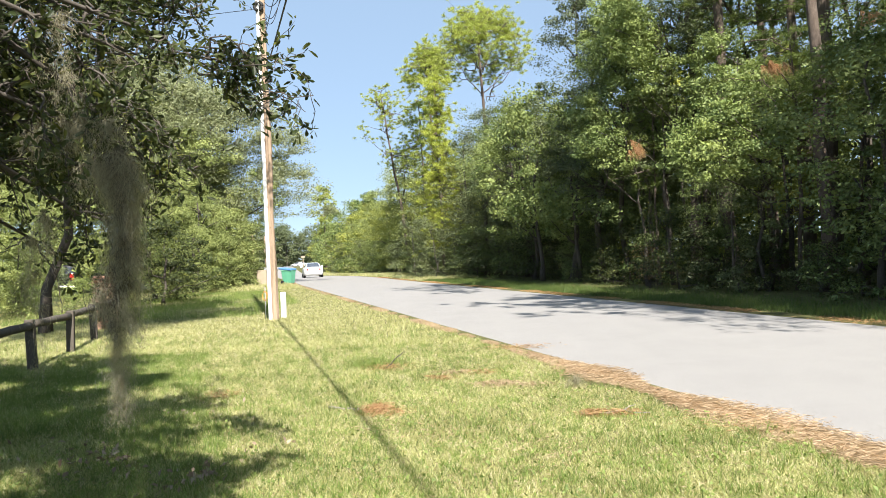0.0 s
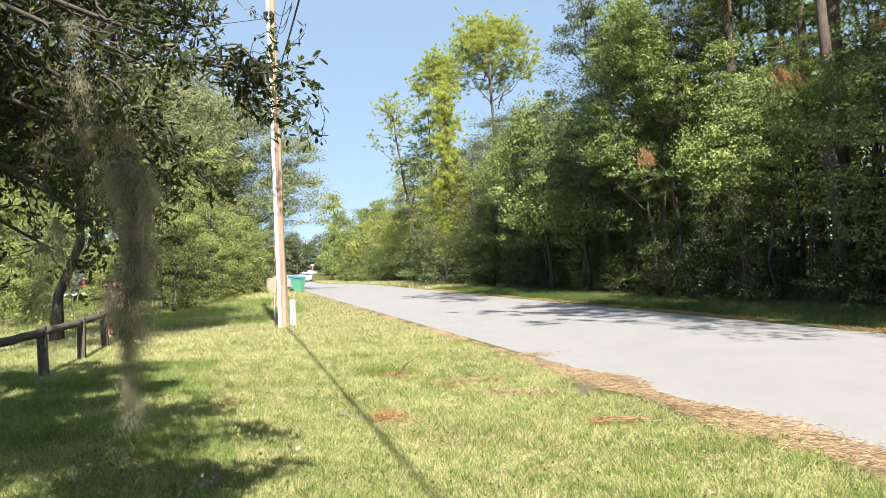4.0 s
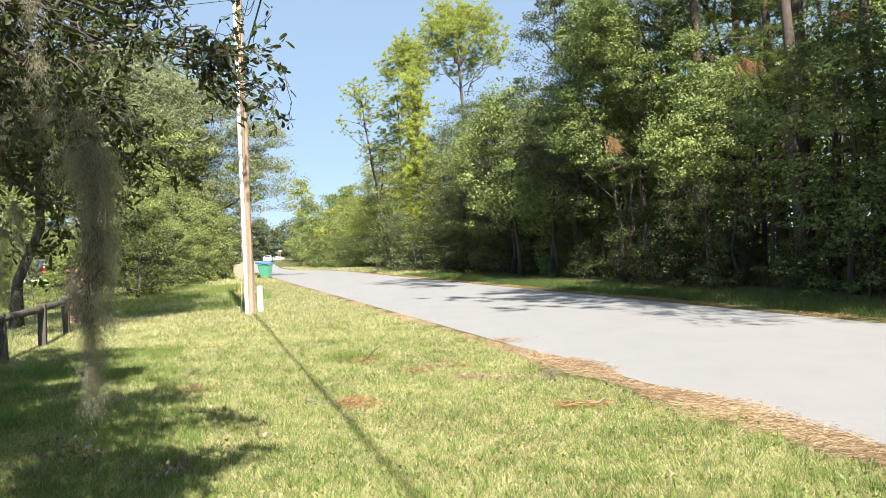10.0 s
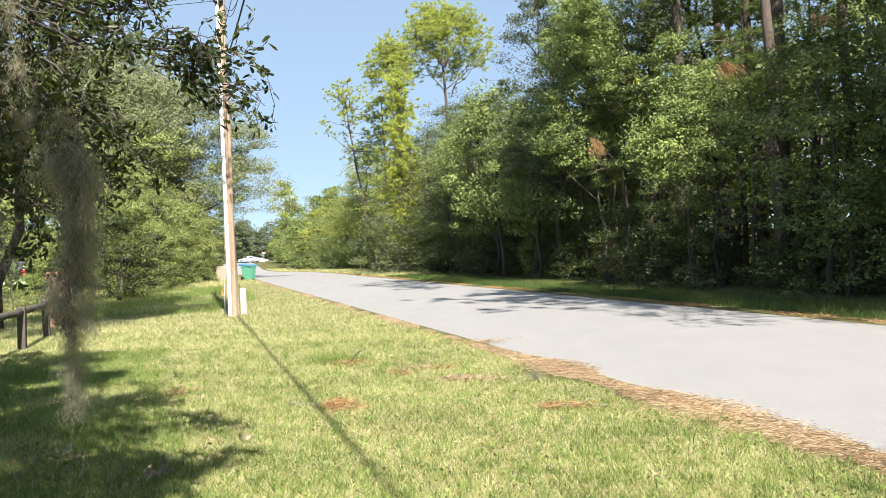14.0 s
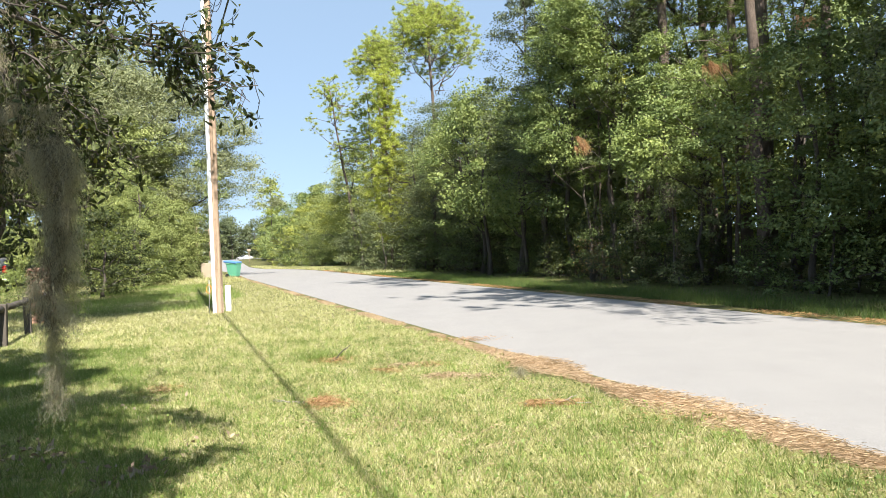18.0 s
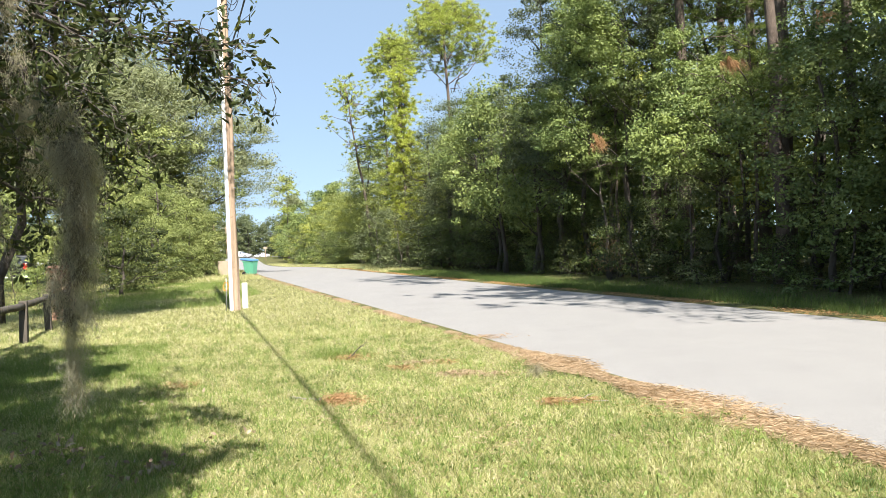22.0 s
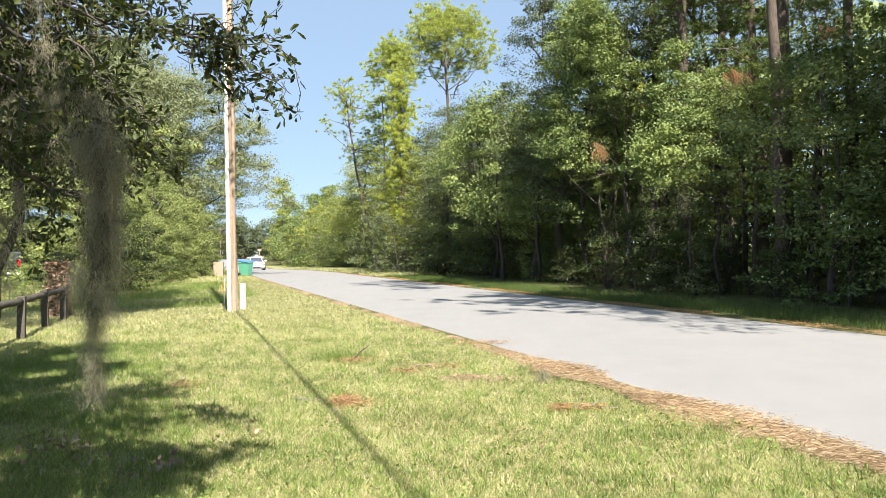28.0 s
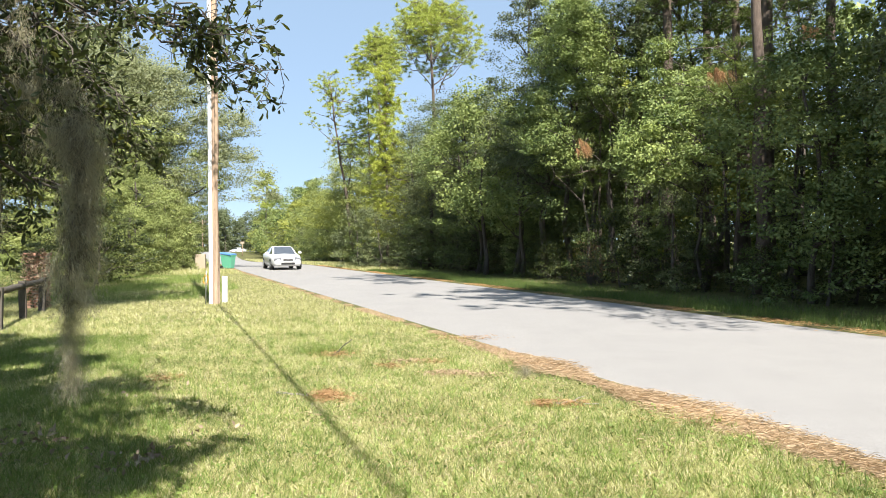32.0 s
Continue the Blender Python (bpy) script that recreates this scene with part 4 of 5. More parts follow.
def bin_cart(m):
    cart = empty("wheeled_bin", m, "green wheeled rubbish bin with a blue lid on the verge", "bin")
    bm = bmesh.new()
    lo, hi = (0.23, 0.28), (0.3, 0.37)
    vs = [bm.verts.new((sx * a, sy * b, z)) for (a, b), z in ((lo, 0.06), (hi, 0.88)) for sx, sy in ((-1, -1), (1, -1), (1, 1), (-1, 1))]
    for f in ((0, 3, 2, 1), (4, 5, 6, 7), (0, 1, 5, 4), (1, 2, 6, 5), (2, 3, 7, 6), (3, 0, 4, 7)):
        bm.faces.new([vs[i] for i in f])
    bmesh.ops.bevel(bm, geom=bm.edges[:], offset=0.04, segments=2, affect="EDGES")
    part("body", bm, CART_GREEN, cart)
    bm = bmesh.new()
    box_bm(bm, 0.7, 0.9, 0.13, pose(0, 0.06, 0.96, 7), 0.05, 3)
    part("lid", bm, CART_BLUE, cart, "blue plastic lid")
    bm = bmesh.new()
    box_bm(bm, 0.64, 0.78, 0.05, pose(0, 0, 0.87), 0.015)
    part("rim", bm, CART_GREEN, cart)
    for sx in (-1, 1):
        bm = bmesh.new()
        cyl_bm(bm, 0.13, 0.13, 0.06, pose(sx * 0.25, 0.3, 0.13, 0, 90), 18)
        part("wheel", bm, BLACK, cart)
    bm = bmesh.new()
    cyl_bm(bm, 0.018, 0.018, 0.5, pose(0, 0.42, 0.88, 0, 90), 10)
    part("handle", bm, BLACK, cart)
    return cart


bin_cart(pose(-11.7, 44.4, 0, 0, 0, 72))
bm = bmesh.new()
box_bm(bm, 0.6, 0.45, 0.95, pose(0, 0, 0.475), 0.02)
cab = empty("utility_cabinet", pose(-13.4, 44.5, 0, 0, 0, 10), "tan painted steel utility cabinet on the grass", "cabinet")
part("body", bm, TAN, cab)


# ---- cars ----
def sedan(m, label, paint):
    car = empty("car", m, label, "car")
    ys = np.array([-2.36, -2.25, -1.7, -1.0, 0, 1.0, 1.6, 2.1, 2.36])
    wide = np.array([0.74, 0.84, 0.9, 0.9, 0.91, 0.9, 0.88, 0.8, 0.66])
    belt = np.array([0.86, 0.98, 1.0, 0.97, 0.95, 0.93, 0.86, 0.76, 0.62])
    low = np.array([0.38, 0.25, 0.22, 0.2, 0.2, 0.2, 0.2, 0.22, 0.3])
    rows = []
    for y, w, b, l in zip(ys, wide, belt, low):
        h = b - l
        half = [(0, l), (w * 0.9, l), (w, l + h * 0.25), (w, l + h * 0.6), (w * 0.95, b - 0.06), (w * 0.8, b), (0, b + 0.03)]
        rows.append([(x, y, z) for x, z in half] + [(-x, y, z) for x, z in half[-2:0:-1]])
    v = np.array(rows)
    k = v.shape[1]
    i, j = np.meshgrid(np.arange(len(ys) - 1), np.arange(k), indexing="ij")
    f = np.stack([i * k + j, i * k + (j + 1) % k, (i + 1) * k + (j + 1) % k, (i + 1) * k + j], -1).reshape(-1, 4)
    bm = bmesh.new()
    bv = [bm.verts.new(p) for p in v.reshape(-1, 3)]
    for q in f:
        bm.faces.new([bv[a] for a in q])
    bm.faces.new(bv[:k]), bm.faces.new(bv[-k:][::-1])
    bmesh.ops.recalc_face_normals(bm, faces=bm.faces[:])
    part("body", bm, paint, car, smooth=True)
    # cabin: one lofted shell, its panes and painted panels cut from the same grid
    cy = [-1.95, -1.65, -1.3, -0.9, -0.4, 0.1, 0.32, 0.6, 0.88, 1.15]
    cz = [0.95, 1.09, 1.23, 1.34, 1.39, 1.375, 1.335, 1.21, 1.07, 0.92]
    grid = []
    for y, z in zip(cy, cz):
        k = (z - 0.93) / 0.52
        wb, wt = 0.78 - 0.06 * (1 - k), 0.73 - 0.17 * k
        half = [(wb, 0.92), (wt + 0.02, max(z - 0.06, 0.925)), (wt * 0.86, z), (0, z + 0.015)]
        grid.append([(x, y, h) for x, h in half] + [(-x, y, h) for x, h in half[2::-1]])
    cells = {"cabin": [], "windscreen": [], "rear_window": [], "side_window": [], "other_side_window": []}
    for i in range(len(cy) - 1):
        for j in range(6):
            kind = "cabin"
            if j in (2, 3):
                kind = "windscreen" if i >= 6 else "rear_window" if i < 3 else "cabin"
            if j in (0, 5) and 1 <= i <= 7 and i != 4:
                kind = "side_window" if j == 0 else "other_side_window"
            cells[kind].append([grid[i][j], grid[i + 1][j], grid[i + 1][j + 1], grid[i][j + 1]])
    for kind, quads in cells.items():
        bm = bmesh.new()
        for q in quads:
            bm.faces.new([bm.verts.new(p) for p in q])
        bmesh.ops.remove_doubles(bm, verts=bm.verts[:], dist=0.001)
        bmesh.ops.recalc_face_normals(bm, faces=bm.faces[:])
        part(kind.replace("other_", ""), bm, paint if kind == "cabin" else GLASS_DARK, car, smooth=True)
    for sx in (-1, 1):
        for y in (-1.4, 1.38):
            me = bmesh.new()
            cyl_bm(me, 0.33, 0.33, 0.21, pose(0, 0, 0, 0, 90), 24)
            me2 = bpy.data.meshes.new("wheel")
            me.to_mesh(me2)
            me.free()
            me2.materials.append(BLACK)
            wheel = new("wheel", me2)
            wheel.parent = car
            wheel.matrix_basis = pose(sx * 0.8, y, 0.33)
            bm = bmesh.new()
            cyl_bm(bm, 0.215, 0.2, 0.03, pose(sx * 0.1, 0, 0, 0, 90 * sx), 16)
            part("rim", bm, STEEL, wheel)
        bm = bmesh.new()
        box_bm(bm, 0.42, 0.16, 0.19, pose(sx * 0.57, 2.25, 0.64, -20, sx * 8, -sx * 24), 0.04)
        part("headlight", bm, LAMP_CLEAR, car)
        bm = bmesh.new()
        box_bm(bm, 0.3, 0.12, 0.17, pose(sx * 0.62, -2.3, 0.78, 0, 0, sx * 18), 0.03)
        part("tail_light", bm, LAMP_RED, car)
        bm = bmesh.new()
        box_bm(bm, 0.2, 0.1, 0.13, pose(sx * 0.98, 0.72, 1.0), 0.03)
        part("side_mirror", bm, paint, car)
        bm = bmesh.new()
        box_bm(bm, 0.16, 0.05, 0.07, pose(sx * 0.6, 2.31, 0.4, 0, 0, -sx * 24), 0.015)
        part("fog_lamp", bm, BLACK, car)
    bm = bmesh.new()
    box_bm(bm, 0.62, 0.06, 0.13, pose(0, 2.36, 0.6), 0.03)
    grille = part("grille", bm, BLACK, car, "dark slatted grille")
    for z in (0.57, 0.63):
        bm = bmesh.new()
        box_bm(bm, 0.56, 0.02, 0.016, pose(0, 2.395, z), 0.004)
        part("grille_bar", bm, CHROME, grille)
    bm = bmesh.new()
    box_bm(bm, 0.8, 0.06, 0.13, pose(0, 2.36, 0.38), 0.03)
    part("air_intake", bm, BLACK, car)
    bm = bmesh.new()
    box_bm(bm, 0.32, 0.02, 0.15, pose(0, -2.37, 0.72), 0.008)
    part("plate", bm, SIGN_WHITE, car)
    return car


car_a = sedan(pose(-15.6, 68, 0), "white saloon car driving away along the road", CAR_WHITE)
car_c = sedan(pose(-49, 157, 0), "white saloon car coming along the road", CAR_WHITE)
car_far = sedan(pose(-45.6, 184, height_at(-45.6, 184), 0, 0, 150), "white car parked beyond the junction", CAR_WHITE)


def drive(rows):
    """Rows of seconds, x, y and compass heading (degrees left of +Y), set on the ground."""
    return [(t, pose(x, y, height_at(x, y) + 0.02, 0, 0, h)) for t, x, y, h in rows]


def motions():
    walk(car_a, drive([(0, -15.62, 68, 16), (1, -18.9, 80, 16), (2, -22.2, 92, 16), (3, -26.4, 107, 15), (3.5, -28.6, 115, 15), (4.5, -32.5, 128, 15), (5.5, -35.1, 135, 14),
                       (6.5, -36.4, 138.5, 14), (8.2, -36.7, 139, 14), (9, -36.9, 140.5, 13), (10, -37.0, 143, 10), (11, -37.2, 147, 12), (12, -37.7, 151, 25), (13, -38.7, 154, 48),
                       (14, -40.9, 156, 74), (14.5, -42.0, 156.3, 82), (15.5, -44.6, 156.5, 86), (16.5, -47.5, 156.5, 90), (17.5, -51.5, 156.3, 92), (20, -68, 155, 94), (24, -100, 152, 95), (32, -160, 147, 95)]))
    walk(car_c, drive([(0, -110, 150, -85), (14, -75, 152.2, -85), (17, -56, 153, -86), (18.5, -50.0, 153.5, -87), (19.5, -47.3, 153.6, -88), (20.5, -45.6, 153.8, -90), (21.5, -43.2, 153.8, -93), (22.3, -41.8, 152.4, -110), (23, -39.9, 147.8, -140), (24, -37.4, 139.3, -160),
                       (25, -34.6, 129.4, -164), (26, -29.9, 112.6, -165), (27.5, -21.8, 86.5, -163), (28, -19.4, 78.2, -163), (29, -16.6, 69.2, -162), (30, -14.25, 61.6, -161.5), (31, -11.5, 53.0, -161), (32, -8.5, 44.6, -160.5)]))


# ---- things by the fence ----
fence = empty("rail_fence", pose(-7.6, 12.9, 0), "low weathered wooden post-and-rail fence", "fence")
posts = [(1.3, -4.2), (0.7, -2.15), (0.2, -0.2), (-0.59, 2.04), (-1.05, 3.7)]
for i, (x, y) in enumerate(posts):
    bm = bmesh.new()
    box_bm(bm, 0.13, 0.13, 0.88, pose(x, y, 0.34, 0, 1.5 * (-1) ** i, 18), 0.012)
    part("post", bm, RAIL_WOOD, fence)
for a, b in zip(posts, posts[1:]):
    part_of("rail", tube(bent((*a, 0.69), (*b, 0.69), np.random.default_rng(4), 6, 0.02), 0.062, 10), RAIL_WOOD, fence, smooth=True)


def brick_pillar(m):
    """A square brick column, each brick its own piece on one shared mesh."""
    pillar = empty("brick_pillar", m, "weathered red-brick pillar overgrown by creepers beside the fence", "pillar")
    bm = bmesh.new()
    box_bm(bm, 0.43, 0.43, 1.32, pose(0, 0, 0.66))
    part("core", bm, MORTAR, pillar)
    bm = bmesh.new()
    box_bm(bm, 0.6, 0.6, 0.08, pose(0, 0, 1.36), 0.02)
    part("cap", bm, BRICK, pillar)
    bm = bmesh.new()
    box_bm(bm, 0.215, 0.09, 0.062, bevel=0.005, seg=1)
    me = bpy.data.meshes.new("brick")
    bm.to_mesh(me)
    bm.free()
    me.materials.append(BRICK)
    for row in range(17):
        for side in range(4):
            for k in (-1, 0):
                b = new("brick", me)
                b.parent = pillar
                b.matrix_basis = pose(0, 0, 0, 0, 0, 90 * side) @ pose(k * 0.225 + 0.1 + (0.05 if row % 2 else -0.05), -0.195, 0.045 + row * 0.076)
    rg = np.random.default_rng(8)
    q = np.stack([rg.uniform(-0.33, 0.33, 700), -0.27 + rg.normal(size=700) * 0.06, 0.25 + 1.2 * rg.uniform(0, 1, 700) ** 0.7], -1)
    part_of("creeper", leaf_cloud(q, 0.07, rg, 0.6, 0.3), DEAD_LEAF, pillar, "reddish dry creeper leaves")
    vine = np.stack([rg.uniform(-0.36, 0.3, 500), -0.3 + rg.normal(size=500) * 0.05, 0.1 + 1.4 * rg.uniform(0, 1, 500)], -1)
    part_of("vine", leaf_cloud(vine, 0.08, rg, 0.5, 0.5), OAK_LEAF, pillar, "dark green vine leaves")
    return pillar


brick_pillar(pose(-9.25, 17.6, 0, 0, 0, 12)).scale = (0.84, 0.84, 0.95)


def pickup(m):
    truck = empty("pickup_truck", m, "dark parked pickup truck with red tail lights", "truck")
    for name, size, at, mat, bev in (("bed", (1.9, 2.1, 0.72), (0, -1.6, 0.97), CAR_DARK, 0.06), ("cab", (1.8, 1.9, 1.15), (0, 0.35, 1.22), CAR_DARK, 0.18), ("bonnet", (1.85, 1.4, 0.6), (0, 1.95, 0.86), CAR_DARK, 0.12),
                                     ("bumper", (1.9, 0.16, 0.2), (0, -2.72, 0.55), CHROME, 0.03), ("rear_window", (1.3, 0.04, 0.4), (0, -0.6, 1.5), GLASS_DARK, 0.015)):
        bm = bmesh.new()
        box_bm(bm, *size, pose(*at), bev)
        part(name, bm, mat, truck)
    for sx in (-1, 1):
        bm = bmesh.new()
        box_bm(bm, 0.2, 0.06, 0.36, pose(sx * 0.83, -2.65, 1.15), 0.02)
        part("tail_light", bm, LAMP_RED, truck)
        for y in (-1.6, 1.85):
            part_of("wheel", tube([(sx * 0.72, y, 0.38), (sx * 0.96, y, 0.38)], 0.38, 18), BLACK, truck)
    return truck


pickup(pose(-23.7, 40.1, 0, 0, 0, 24))
coil = empty("cable_coil", pose(-5.45, 18.2, 0), "coil of orange cable hung on a stake beside the pole", "cable")
ring = [(0.02 * math.sin(3 * a), 0.06 * math.cos(a), 0.62 + 0.11 * math.sin(a)) for a in np.linspace(0, 2 * np.pi, 26)]
for k in range(2):
    part_of("loop", tube(np.array(ring)[:, [1, 0, 2]] + np.array([0, 0.02 * k, 0.015 * k]), 0.005, 6), ORANGE, coil)
part_of("stake", tube([(-0.02, 0.06, 0), (0.0, 0.06, 0.85)], 0.012, 6), STEEL, coil)


def cable(name, a, b, sag, r, label):
    k = np.linspace(0, 1, 24)[:, None]
    p = np.array(a) * (1 - k) + np.array(b) * k
    p[:, 2] -= sag * 4 * (k * (1 - k))[:, 0]
    return tagged(new(name, mesh_of(name, *tube(p, r, 6), WIRE, True)), label, "cable")


cable("service_cable", (-5.06, 18.24, 6.7), (9.87, -25.05, 6.7), 0.95, 0.018, "thick black service cable running down from the pole")
cable("service_cable", (-5.2, 18.25, 7.2), (10.1, -24.8, 7.4), 0.9, 0.008, "thin black wire running from the pole over the lawn")
cable("service_cable", (-5.2, 18.45, 7.2), (-40.0, 128.0, 8.2), 1.2, 0.01, "thin wire running along the road between poles")
cable("service_cable", (-5.3, 18.35, 8.05), (-22.0, 19.5, 8.8), 0.35, 0.008, "thin wire running from the pole across the lawn")
cable("overhead_wire", (-95, 168, 5.6), (10, 186, 6.6), 0.6, 0.03, "overhead wire across the road beyond the junction")


def far_pole(x, y, tall):
    z = height_at(x, y)
    p = empty("utility_pole", pose(x, y, z), "distant weathered wooden utility pole", "pole")
    part_of("shaft", tube([(0, 0, -0.3), (0.05, 0, tall)], (0.15, 0.1), 10), POLE_WOOD, p)
    bm = bmesh.new()
    box_bm(bm, 1.8, 0.1, 0.1, pose(0, -0.12, tall - 0.5), 0.01)
    part("crossarm", bm, POLE_WOOD, p)


far_pole(-32.2, 148, 7.2)
far_pole(-40.0, 128.0, 8.4)
far_pole(-52.0, 176, 8.0)

# road signs at the junction
sign = empty("stop_sign", pose(-39.0, 128, height_at(-39, 128), 0, 0, 16), "octagonal road sign seen from its grey back", "sign")
part_of("post", tube([(0, 0, -0.2), (0, 0, 2.5)], 0.035, 8), STEEL, sign)
bm = bmesh.new()
cyl_bm(bm, 0.42, 0.42, 0.015, pose(0, -0.045, 2.6, 90, 22.5), 8)
part("plate", bm, STEEL, sign)
sign = empty("road_sign", pose(-32.4, 134, height_at(-32.4, 134), 0, 0, 14), "faded tan rectangular road sign on a wooden post", "sign")
part_of("post", tube([(0, 0, -0.2), (0, 0, 2.5)], 0.06, 8), POLE_WOOD, sign)
bm = bmesh.new()
box_bm(bm, 0.7, 0.02, 0.4, pose(0, -0.08, 2.45), 0.005)
part("plate", bm, TAN, sign)

# ---- lawn ----
rng = np.random.default_rng(5)


def blades(x, y, rng, tall, wide, lean=0.5):
    n = len(x)
    s = (np.stack([x, y], -1) - P0) @ U
    p = np.stack([x, y, level(s)], -1)
    a = rng.normal(size=(n, 3)) * lean
    a[:, 2] = 1.0
    a = unit(a)
    b = unit(np.cross(a, rng.normal(size=(n, 3)))) * wide / 2
    h = (tall * rng.uniform(0.4, 1.3, n))[:, None]
    v = np.stack([p - b, p + b, p + a * h], 1)
    return v.reshape(-1, 3), np.arange(3 * n).reshape(-1, 3)


def straw_width(s):
    """How wide the needles lie along the near road edge."""
    s = np.asarray(s, float)
    gaps = np.clip(0.5 + np.sin(s * 1.15) + 0.7 * np.sin(s * 2.9 + 1), 0.35, 1.6) * (s > -4.4) + (s <= -4.4)
    return gaps * np.interp(s, [-14, -10.5, -9.6, -9, -8.2, -7.4, -6.9, -6.5, -6, -5.4, -4.9, -4.4, -3, 5, 15, 40], [0.1, 0.1, 0.14, 0.2, 0.29, 0.2, 0.05, 0.06, 0.2, 0.26, 0.18, 0.055, 0.045, 0.04, 0.035, 0.03]) + 0.012 * np.sin(s * 5.3)


def lawn_points(count, y0, y1, rng, power=1.6):
    """Random places on the lawn between two distances, inside the view and off the road."""
    y = y0 + (y1 - y0) * rng.uniform(0, 1, count * 3) ** power
    x = rng.uniform(-0.72, 0.72, count * 3) * y
    n = (np.stack([x, y], -1) - P0) @ N
    s = (np.stack([x, y], -1) - P0) @ U
    edge = (0.15 * np.sin(s * 1.3) + 0.12 * np.sin(s * 3.7 + 1)) * np.interp(s, [-5, -3], [1, 0.3])
    keep = (n < edge - np.interp(s, [-5, -3], [0.08, -0.02]) - 0.5 * straw_width(s)) & (n > -14)
    return x[keep][:count], y[keep][:count]


def round_points(count, rng):
    """The rest of the lawn, beside and behind the eye."""
    x, y = rng.uniform(-13, 6, count), rng.uniform(-9, 16, count)
    n = (np.stack([x, y], -1) - P0) @ N
    keep = ((abs(x) > 0.7 * y) | (y < 3.05)) & (n < -0.1)
    return x[keep], y[keep]


near_grass = tagged(new("grass", mesh_of("grass", *joined([blades(*lawn_points(430000, 3.0, 13, rng, 1.25), rng, 0.052, 0.0055, 0.85), blades(*lawn_points(160000, 12, 44, rng, 1.3), rng, 0.075, 0.012, 0.8), blades(*round_points(150000, rng), rng, 0.052, 0.0085, 0.85)]), GRASS)),
                    "short sunlit lawn grass, yellow-green with dry blades", "grass", kind="stuff")
tuft_x, tuft_y = lawn_points(2600, 3.2, 15, rng, 1.1)
tx = np.repeat(tuft_x, 22) + rng.normal(size=len(tuft_x) * 22) * 0.035
ty = np.repeat(tuft_y, 22) + rng.normal(size=len(tuft_y) * 22) * 0.035
# lusher tufts within the oak's shadow; their dark green also deepens it
lush_shade_x, lush_shade_y = rng.uniform(-7.5, -0.8, 8000), rng.uniform(3.3, 11.8, 8000)
lush_shade = (lush_shade_x < np.interp(lush_shade_y, [3.5, 5.5, 7.5, 12], [-1.1, -2.0, -3.0, -4.6])) & (np.sin(lush_shade_x * 2.1) + np.sin(lush_shade_y * 2.7 + lush_shade_x) + rng.normal(size=8000) * 0.6 > -0.5)
lx = np.repeat(lush_shade_x[lush_shade], 16)
tx = np.concatenate([tx, lx + rng.normal(size=len(lx)) * 0.05])
ty = np.concatenate([ty, np.repeat(lush_shade_y[lush_shade], 16) + rng.normal(size=len(lx)) * 0.05])
back_x, back_y = rng.uniform(-14, -6.2, 26000), rng.uniform(19.5, 35, 26000)
keep = np.sin(back_x * 1.7) + np.sin(back_y * 1.3 + 1) + rng.normal(size=26000) * 0.5 > -0.3
keep &= (np.stack([back_x, back_y], -1) - P0) @ N < -1.6
tufts = tagged(new("grass", mesh_of("grass", *joined([blades(tx, ty, rng, 0.095, 0.0065, 0.6), blades(back_x[keep], back_y[keep], rng, 0.2, 0.014, 0.4)]), TUFT)), "darker green grass tufts in the lawn", "grass", kind="stuff")
wx, wy = lawn_points(9000, 3.2, 13, rng, 1.2)
flat = tagged(new("lawn_weeds", mesh_of("lawn_weeds", *leaf_cloud(np.stack([wx, wy, rng.uniform(0.012, 0.05, len(wx))], -1), 0.032, rng, 0.55, 0.0, 0.1, 1.2), TUFT)), "small round-leaved weeds in the lawn", "grass", kind="stuff")
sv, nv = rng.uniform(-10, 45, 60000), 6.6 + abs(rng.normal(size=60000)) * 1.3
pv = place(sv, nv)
shaded_verge_grass = tagged(new("grass", mesh_of("grass", *blades(pv[:, 0], pv[:, 1], rng, 0.15, 0.01, 0.4), VERGE_SHADED)), "taller grass along the far road edge, darkened for the wood's shade", "grass", kind="stuff")

far_s, far_n = 26 + 85 * rng.uniform(0, 1, 70000) ** 1.4, rng.uniform(0, 1, 70000)
far_n = np.where(rng.uniform(size=70000) < 0.5, 6.5 + 3.4 * far_n, -0.2 - 9 * far_n)
pv = place(far_s, far_n)
far_grass = tagged(new("grass", mesh_of("grass", *blades(pv[:, 0], pv[:, 1], rng, 0.2, 0.035, 0.5), GRASS)), "pale sunlit grass on the verges far along the road", "grass", kind="stuff")

# ---- pine straw along the road and in patches on the lawn ----
def straw_at(x, y, rng, length=0.13, width=0.0035, thick=0.02):
    n = len(x)
    s = (np.stack([x, y], -1) - P0) @ U
    p = np.stack([x, y, level(s) + 0.012 + rng.uniform(0, thick, n)], -1)
    ang = rng.uniform(0, 2 * np.pi, n)
    a = np.stack([np.cos(ang), np.sin(ang), rng.normal(size=n) * 0.12], -1) * (length * rng.uniform(0.5, 1.2, n))[:, None]
    b = np.stack([-np.sin(ang), np.cos(ang), np.zeros(n)], -1) * width / 2
    v = np.stack([p - a / 2, p - b, p + a / 2, p + b + np.array([0, 0, 0.004])], 1)
    return v.reshape(-1, 3), np.arange(4 * n).reshape(-1, 4)


rng = np.random.default_rng(11)
se = -24 + 62 * rng.uniform(0, 1, 220000) ** 1.15
se = se[(se < -4.4) | (straw_width(se) > 0.02)]
ne = rng.uniform(-1, 1, len(se)) * (0.02 + straw_width(se)) + 0.3 * straw_width(se) + rng.normal(size=len(se)) * (0.015 + 0.25 * straw_width(se))
pe = place(se, ne)
mat_s = np.arange(-24, -3.9, 0.06)
mat_b = straw_width(mat_s) + 0.025 * np.sin(mat_s * 17) + 0.02 * np.sin(mat_s * 41 + 1)
